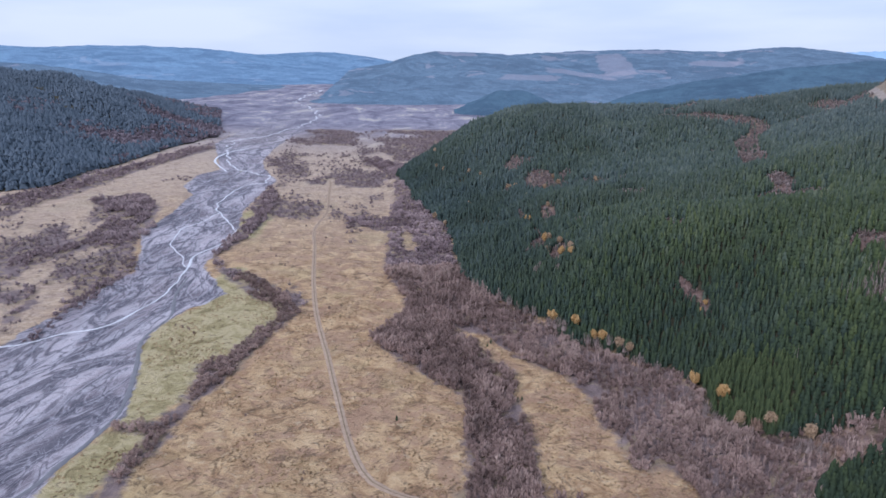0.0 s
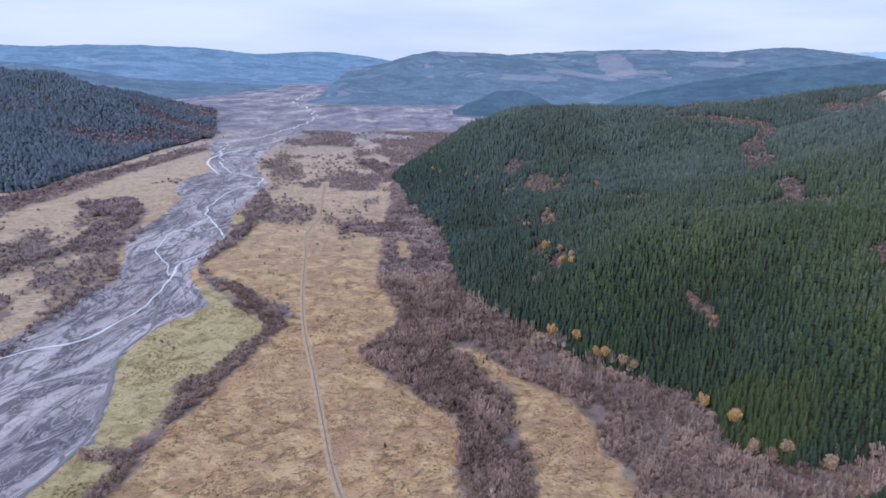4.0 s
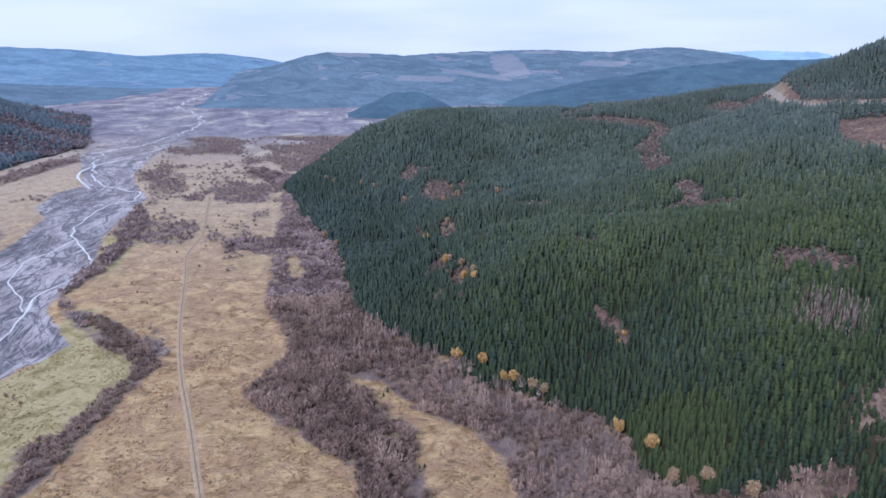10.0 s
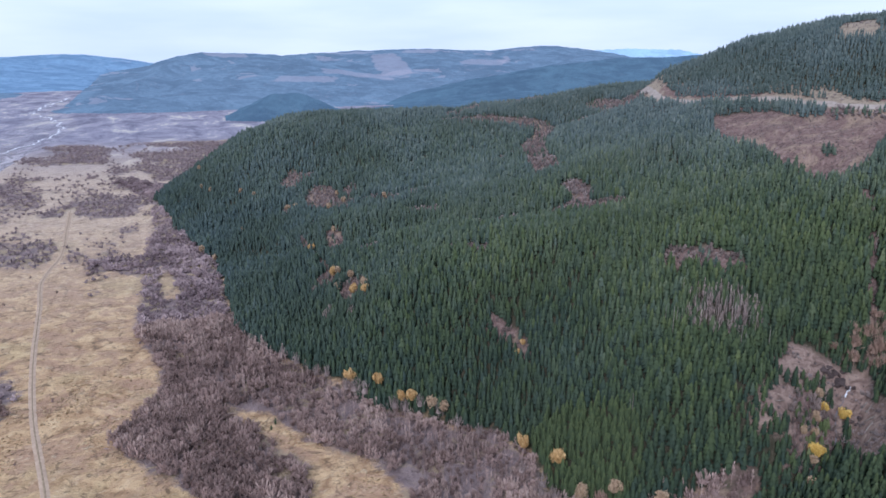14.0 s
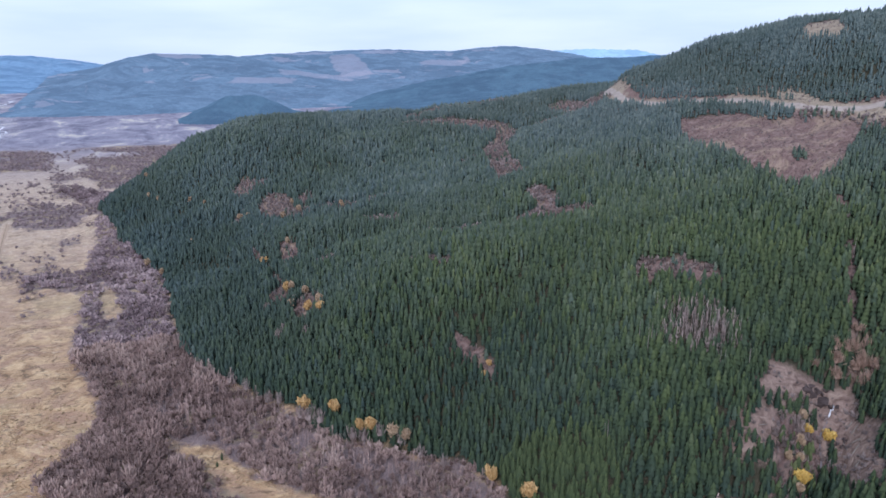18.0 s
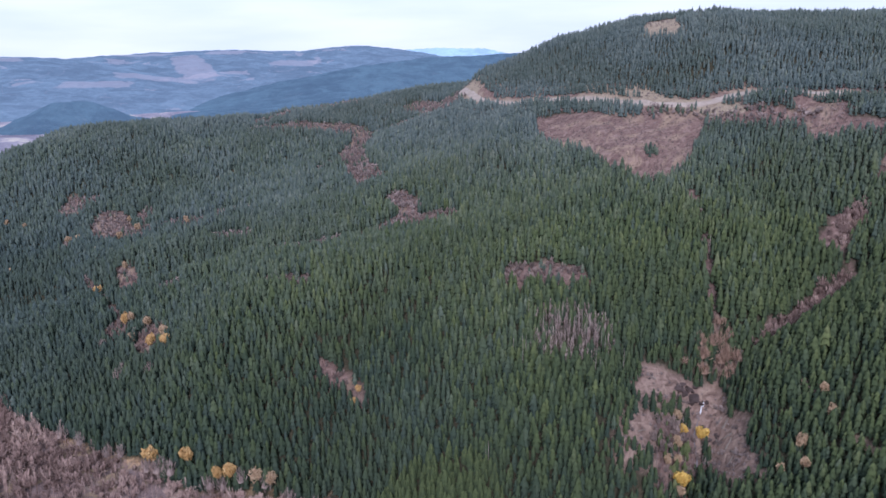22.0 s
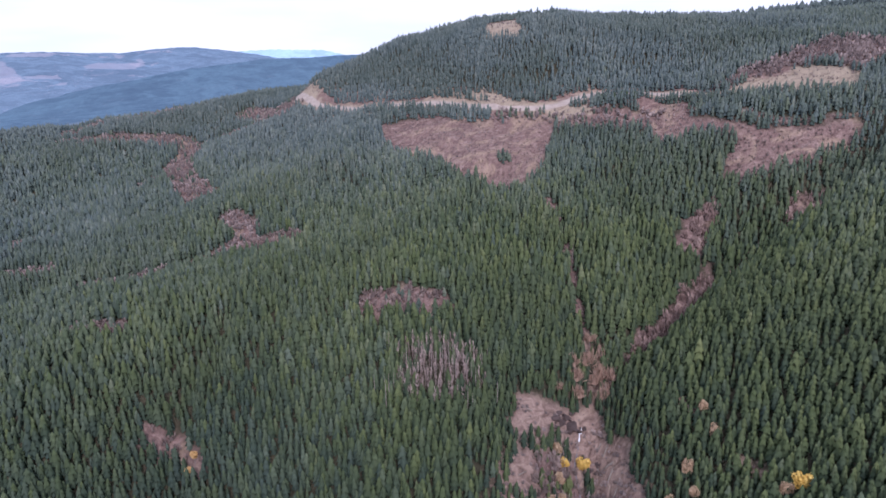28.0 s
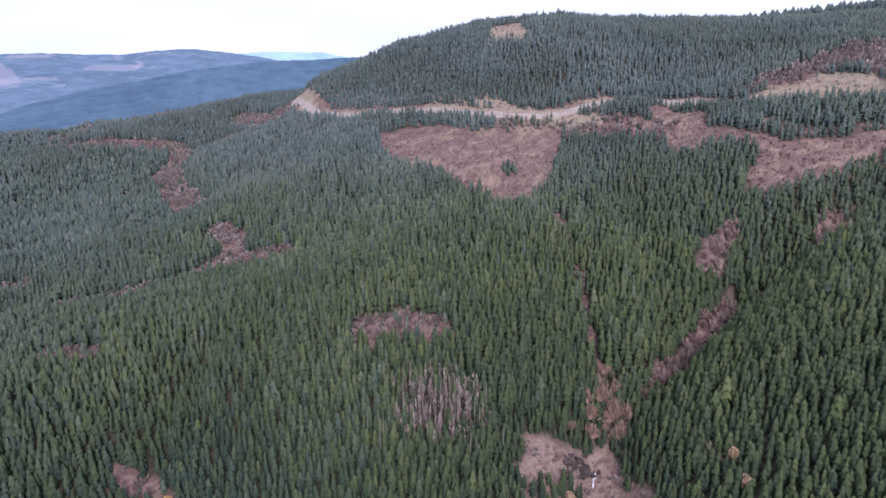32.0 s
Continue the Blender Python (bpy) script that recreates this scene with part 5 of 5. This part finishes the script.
PALE_SPOTS = ((113, 272, 9), (114, 264, 8.5), (110, 283, 8), (111, 268, 8), (64, 360, 10), (66, 357, 10), (59, 364, 9.5), (62, 361, 9), (76, 342, 9), (80, 339, 9), (86, 338, 9), (93, 333, 8), (59, 465, 7), (59, 430, 8), (62, 432, 7.5), (71, 415, 7), (137, 240, 9), (140, 238, 9.5), (143, 236, 9), (147, 240, 8), (22, 425, 8), (26, 425, 8), (65, 664, 6), (40, 400, 9), (34, 410, 9), (48, 385, 9), (52, 380, 9), (98, 322, 8), (104, 313, 8), (12, 470, 8), (6, 520, 8), (-15, 605, 8), (-1, 593, 8), (58, 466, 7), (72, 458, 6), (83, 444, 6))


def plant_spots(spots, make, label, category, group, seed, girth=(0.66, 0.95)):
    rng = random.Random(seed)
    kinds = [make(seed + s) for s in range(4)]
    for k, (x, y, high) in enumerate(spots):
        m = set_down(None, x, y, rng.uniform(0, 6.28), high / 10 * rng.uniform(0.95, 1.05), high / 10 * rng.uniform(*girth))
        if k < len(kinds):
            ob = kinds[k]
            ob.matrix_basis = m
        else:
            ob = copy_scaled(kinds[k % len(kinds)], m)
        tagged(ob, label, category, group)


DULL_SPOTS = ((243, 260, 8), (246, 259, 9), (242, 255, 7), (236, 263, 8), (234, 260, 7), (244, 265, 9), (240, 255, 7), (238, 266, 8), (249, 262, 8), (247, 255, 7), (145, 239, 7), (150, 236, 7), (128, 256, 8), (226, 263, 5), (251, 268, 6))
PALE_TWIGS = twig_material("pale_twigs", (0.13, 0.098, 0.088), (0.30, 0.235, 0.21), (0.40, 0.325, 0.29))
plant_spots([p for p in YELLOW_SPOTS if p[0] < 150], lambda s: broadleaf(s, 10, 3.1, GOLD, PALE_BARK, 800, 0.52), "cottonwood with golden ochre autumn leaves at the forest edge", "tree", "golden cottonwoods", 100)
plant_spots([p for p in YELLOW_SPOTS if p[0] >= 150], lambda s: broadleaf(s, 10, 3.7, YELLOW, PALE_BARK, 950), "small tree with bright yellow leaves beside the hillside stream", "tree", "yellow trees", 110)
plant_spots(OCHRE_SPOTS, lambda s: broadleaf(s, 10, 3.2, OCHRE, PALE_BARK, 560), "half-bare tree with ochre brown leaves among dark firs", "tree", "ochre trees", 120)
plant_spots(DULL_SPOTS, lambda s: bare_tree(s, 10, BARK, DULL, 240), "nearly bare tree with pinkish brown twigs beside the ravine", "tree", "pinkish brown trees", 130, (1.0, 1.4))
plant_spots(PALE_SPOTS, lambda s: bare_tree(s, 10, PALE_BARK), "leafless pale grey tree with upswept twigs", "tree", "pale bare trees", 140, (0.8, 1.1))

SNAG_SPOTS = ((193, 297), (197, 297), (196, 292), (199, 293), (199, 290), (202, 290), (199, 285), (202, 286), (202, 282), (201, 279), (192, 290), (188, 291), (191, 285), (195, 285), (196, 281), (200, 276), (183, 296), (180, 295), (180, 297), (193, 301), (212, 282), (207, 280), (179, 301), (191, 269), (191, 271), (200, 267), (193, 310), (178, 294), (273, 292), (151, 277), (150, 277))
plant_spots(tuple((x, y, 8.5 + (k * 37 % 10) * 0.28) for k, (x, y) in enumerate(SNAG_SPOTS)), lambda s: snag(s, 10), "grey dead standing trunk with short broken limbs", "dead tree", "dead trees in the plantation", 160)


def field_conifer(seed):
    tree = new("small_conifer", None)
    v, f = conifer(6, 7, seed + 90, 0.04)
    v = v * (15, 15, 10)
    part("trunk", mesh_of("trunk", *joined([tube(((0, 0, -0.3), (0, 0, 9)), (0.3, 0.03), 6)]), TRUNK, True), tree)
    part("crown", mesh_of("crown", v, f, NEEDLES, False, np.full(len(v), 0.25)), tree)
    return tree


def field_shrub(seed):
    shrub = new("willow_shrub", None)
    v, f, _ = twig_dome(90, seed, 0.014, 0.25)
    part("crown", mesh_of("crown", v * (11, 11, 10), f, TWIGS, False, np.random.RandomState(seed).rand(len(v)) * 0.6), shrub)
    rng = np.random.RandomState(seed)
    for a in rng.uniform(0, 6.28, 5):
        part("stem", mesh_of("stem", *joined([tube(((0, 0, -0.3), (2.2 * math.cos(a), 2.2 * math.sin(a), 5.5)), (0.16, 0.04), 5)]), BARK, True), shrub)
    return shrub


plant_spots(((-19, 268, 2.6), (26, 350, 3.4), (24, 346, 2.4), (34, 285, 3.0), (74, 234, 3.2), (72, 238, 2.6), (75, 237, 2.8), (36, 287, 2.2), (383, 346, 4.5), (385, 343, 5), (381, 349, 4.5), (387, 341, 4.5), (380, 352, 4), (389, 338, 4)), field_conifer, "small dark conifer standing clear of the forest", "conifer", "lone small conifers", 180)
plant_spots(((-68, 398, 2.6), (-50, 222, 2.0), (-83, 268, 1.8), (-75, 261, 1.4), (-71, 346, 1.8), (-124, 504, 3.0), (-122, 543, 2.6), (-133, 525, 2.4), (-18, 487, 2.5), (-37, 255, 1.2), (-46, 246, 1.4), (-74, 484, 2.4), (-75, 253, 1.3), (-135, 357, 2.2), (-139, 361, 2.4), (-144, 365, 2.4), (-149, 368, 2.2), (-71, 322, 1.2), (-61, 317, 1.1), (-34, 294, 1.2), (-113, 483, 2.6), (-96, 560, 2.6), (-90, 620, 2.8), (-120, 600, 2.6), (-128, 660, 2.6), (-85, 700, 3.0), (33, 228, 1.4), (34, 221, 1.6), (40, 232, 1.3), (58, 245, 1.4), (61, 247, 1.2), (56, 231, 1.3), (60, 233, 1.5), (43, 281, 1.3), (-50, 226, 2.0), (-44, 251, 0.9), (-25, 232, 1.0)), field_shrub, "leafless brown willow shrub standing alone in the grass", "shrub", "lone shrubs in the grass", 200)


# ---- the felled hollow with the little waterfall ----
def boulder(seed):
    """A broken basalt block: a rough hull of scattered corners."""
    rng = np.random.RandomState(seed)
    bm = bmesh.new()
    for _ in range(16):
        d = rng.normal(0, 1, 3)
        d = d / np.linalg.norm(d) * rng.uniform(0.7, 1.1) * np.array((1.2, 0.8, 0.75))
        bm.verts.new(d)
    bmesh.ops.convex_hull(bm, input=bm.verts)
    for v in [v for v in bm.verts if not v.link_faces]:
        bm.verts.remove(v)
    m = bpy.data.meshes.new("boulder")
    bm.to_mesh(m)
    bm.free()
    m.materials.append(ROCK)
    return new("boulder", m)


for k in range(34):
    rng = random.Random(k + 40)
    x, y, spread = ((220, 257.5, 3.4), (225, 256, 3.6), (222, 244, 2.5))[k % 3]
    r = rng.uniform(1.0, 2.1) if k % 3 < 2 and k < 24 else rng.uniform(0.4, 1.1)
    ob = boulder(k + 1)
    place(ob, x + rng.gauss(0, spread * 0.6), y + rng.gauss(0, spread * 0.35), rng.uniform(0, 6.28), r * rng.uniform(0.7, 1.2), r, 0.1 * r)
    tagged(ob, "dark wet basalt block beside the waterfall", "rock", "basalt blocks by the waterfall")
ob = boulder(77)
place(ob, 224, 256.5, 0.6, 2.0, 3.8, 0.3)
tagged(ob, "large dark basalt outcrop under the waterfall", "rock")


def log(seed, length):
    rng = np.random.RandomState(seed)
    v, f = joined([tube(((0, 0, 0), (0.05, 0.02, length * 0.5), (0, 0, length)), (0.24, 0.2, 0.13), 8)])
    v = v[:, (2, 1, 0)]
    return new("fallen_log", mesh_of("fallen_log", v, f, WOOD, True))


for k, (x, y, length) in enumerate(((225, 244, 4), (223, 239, 5), (222, 244, 3.5), (219, 238, 4.5), (220, 245, 3), (218, 235, 4), (226, 247, 3.5), (211, 262, 3), (205, 258, 3.5), (190, 250, 4), (186, 248, 3), (216, 229, 4), (214, 233, 3.5))):
    ob = log(k, length)
    z = [float(surface(np.array([x + d * math.cos(k * 2.1)]), np.array([y + d * math.sin(k * 2.1)]))[0]) for d in (0, length)]
    ob.matrix_basis = Matrix.Translation((x, y, z[0] + 0.25)) @ Euler((0, -math.atan2(z[1] - z[0], length), k * 2.1)).to_matrix().to_4x4()
    tagged(ob, "pale weathered fallen log in the felled hollow", "log", "fallen logs in the hollow")

FALL_WATER = plain_material("white_water", (0.55, 0.57, 0.6), (0.8, 0.82, 0.85), 1.0, 0.3)
ribbon("waterfall", ((228.6, 255.0), (227.4, 254.2), (226.6, 254.3), (225.4, 253.4), (224, 252.8)), (0.2, 0.5, 0.25, 0.5, 0.3), 0.7, FALL_WATER, "thin white waterfall down dark rock", "waterfall", 0.4, 0.9, 30)
ribbon("hillside_stream", ((223, 252), (217, 249), (212, 243), (203, 240), (190, 232), (170, 226)), (0.4, 0.5, 0.4, 0.6), 0.15, WET_SILT, "dark stream below the waterfall", "stream", 1.0, 0.5, 31)


def plant_hollow():
    rng = np.random.RandomState(70)
    x, y = lattice(175, 235, 215, 272, 1.7, 71)
    ok = (any_of(x, y, (FALLS_CLEARING, FALLS_DEBRIS)) + 2 * value_noise(x, y, 6, 76) > 1.0) & (rng.rand(len(x)) < 0.6)
    x, y = x[ok], y[ok]
    high = rng.uniform(0.3, 1.7, len(x)) * (1 + 0.5 * value_noise(x, y, 7, 80, 2))
    scatter("felled_scrub", [twig_dome(24, s + 80, 0.04, 0.1) for s in range(5)], x, y, surface(x, y), high, high * 1.8, HEATHER, "low brush and felling waste in the hollow", "scrub", 72, tone=rng.uniform(0.2, 1.0, len(x)))
    px, py = lattice(175, 215, 222, 254, 1.9, 77)
    ok = inside(px, py, SAPLING_HOLLOW) + 2 * value_noise(px, py, 6, 78) > 0
    px, py = px[ok], py[ok]
    kind = rng.rand(len(px)) + 0.5 * value_noise(px, py, 9, 79, 2)
    for name, forms, few, mat, label in (("hollow_saplings", POLE_FORMS, kind < 0.3, HEATHER, "bare russet saplings in the felled hollow"), ("hollow_brush", [twig_dome(30, s + 50, 0.03, 0.2) for s in range(5)], (kind >= 0.3) & (kind < 0.6), RUSSET, "russet-brown leafless brush beside the hillside stream"), ("young_conifers", CONIFER_FORMS, (kind >= 0.6) & (px < 211), NEEDLES, "small young conifers growing back in the hollow")):
        ph = rng.uniform(2.0, 5.0, few.sum())
        scatter(name, forms, px[few], py[few], surface(px[few], py[few]), ph, ph * 1.35, mat, label, "scrub", 73)
    sx, sy = lattice(176, 214, 262, 306, 1.8, 74)
    few = (inside(sx, sy, SNAGS) > -4) & (rng.rand(len(sx)) < 0.6)
    ph = rng.uniform(5.5, 8.5, few.sum())
    scatter("bare_saplings", POLE_FORMS, sx[few], sy[few], surface(sx[few], sy[few]), ph, ph * 1.2, PALE_TWIGS, "thin leafless trees inside the plantation", "scrub", 75)


plant_hollow()
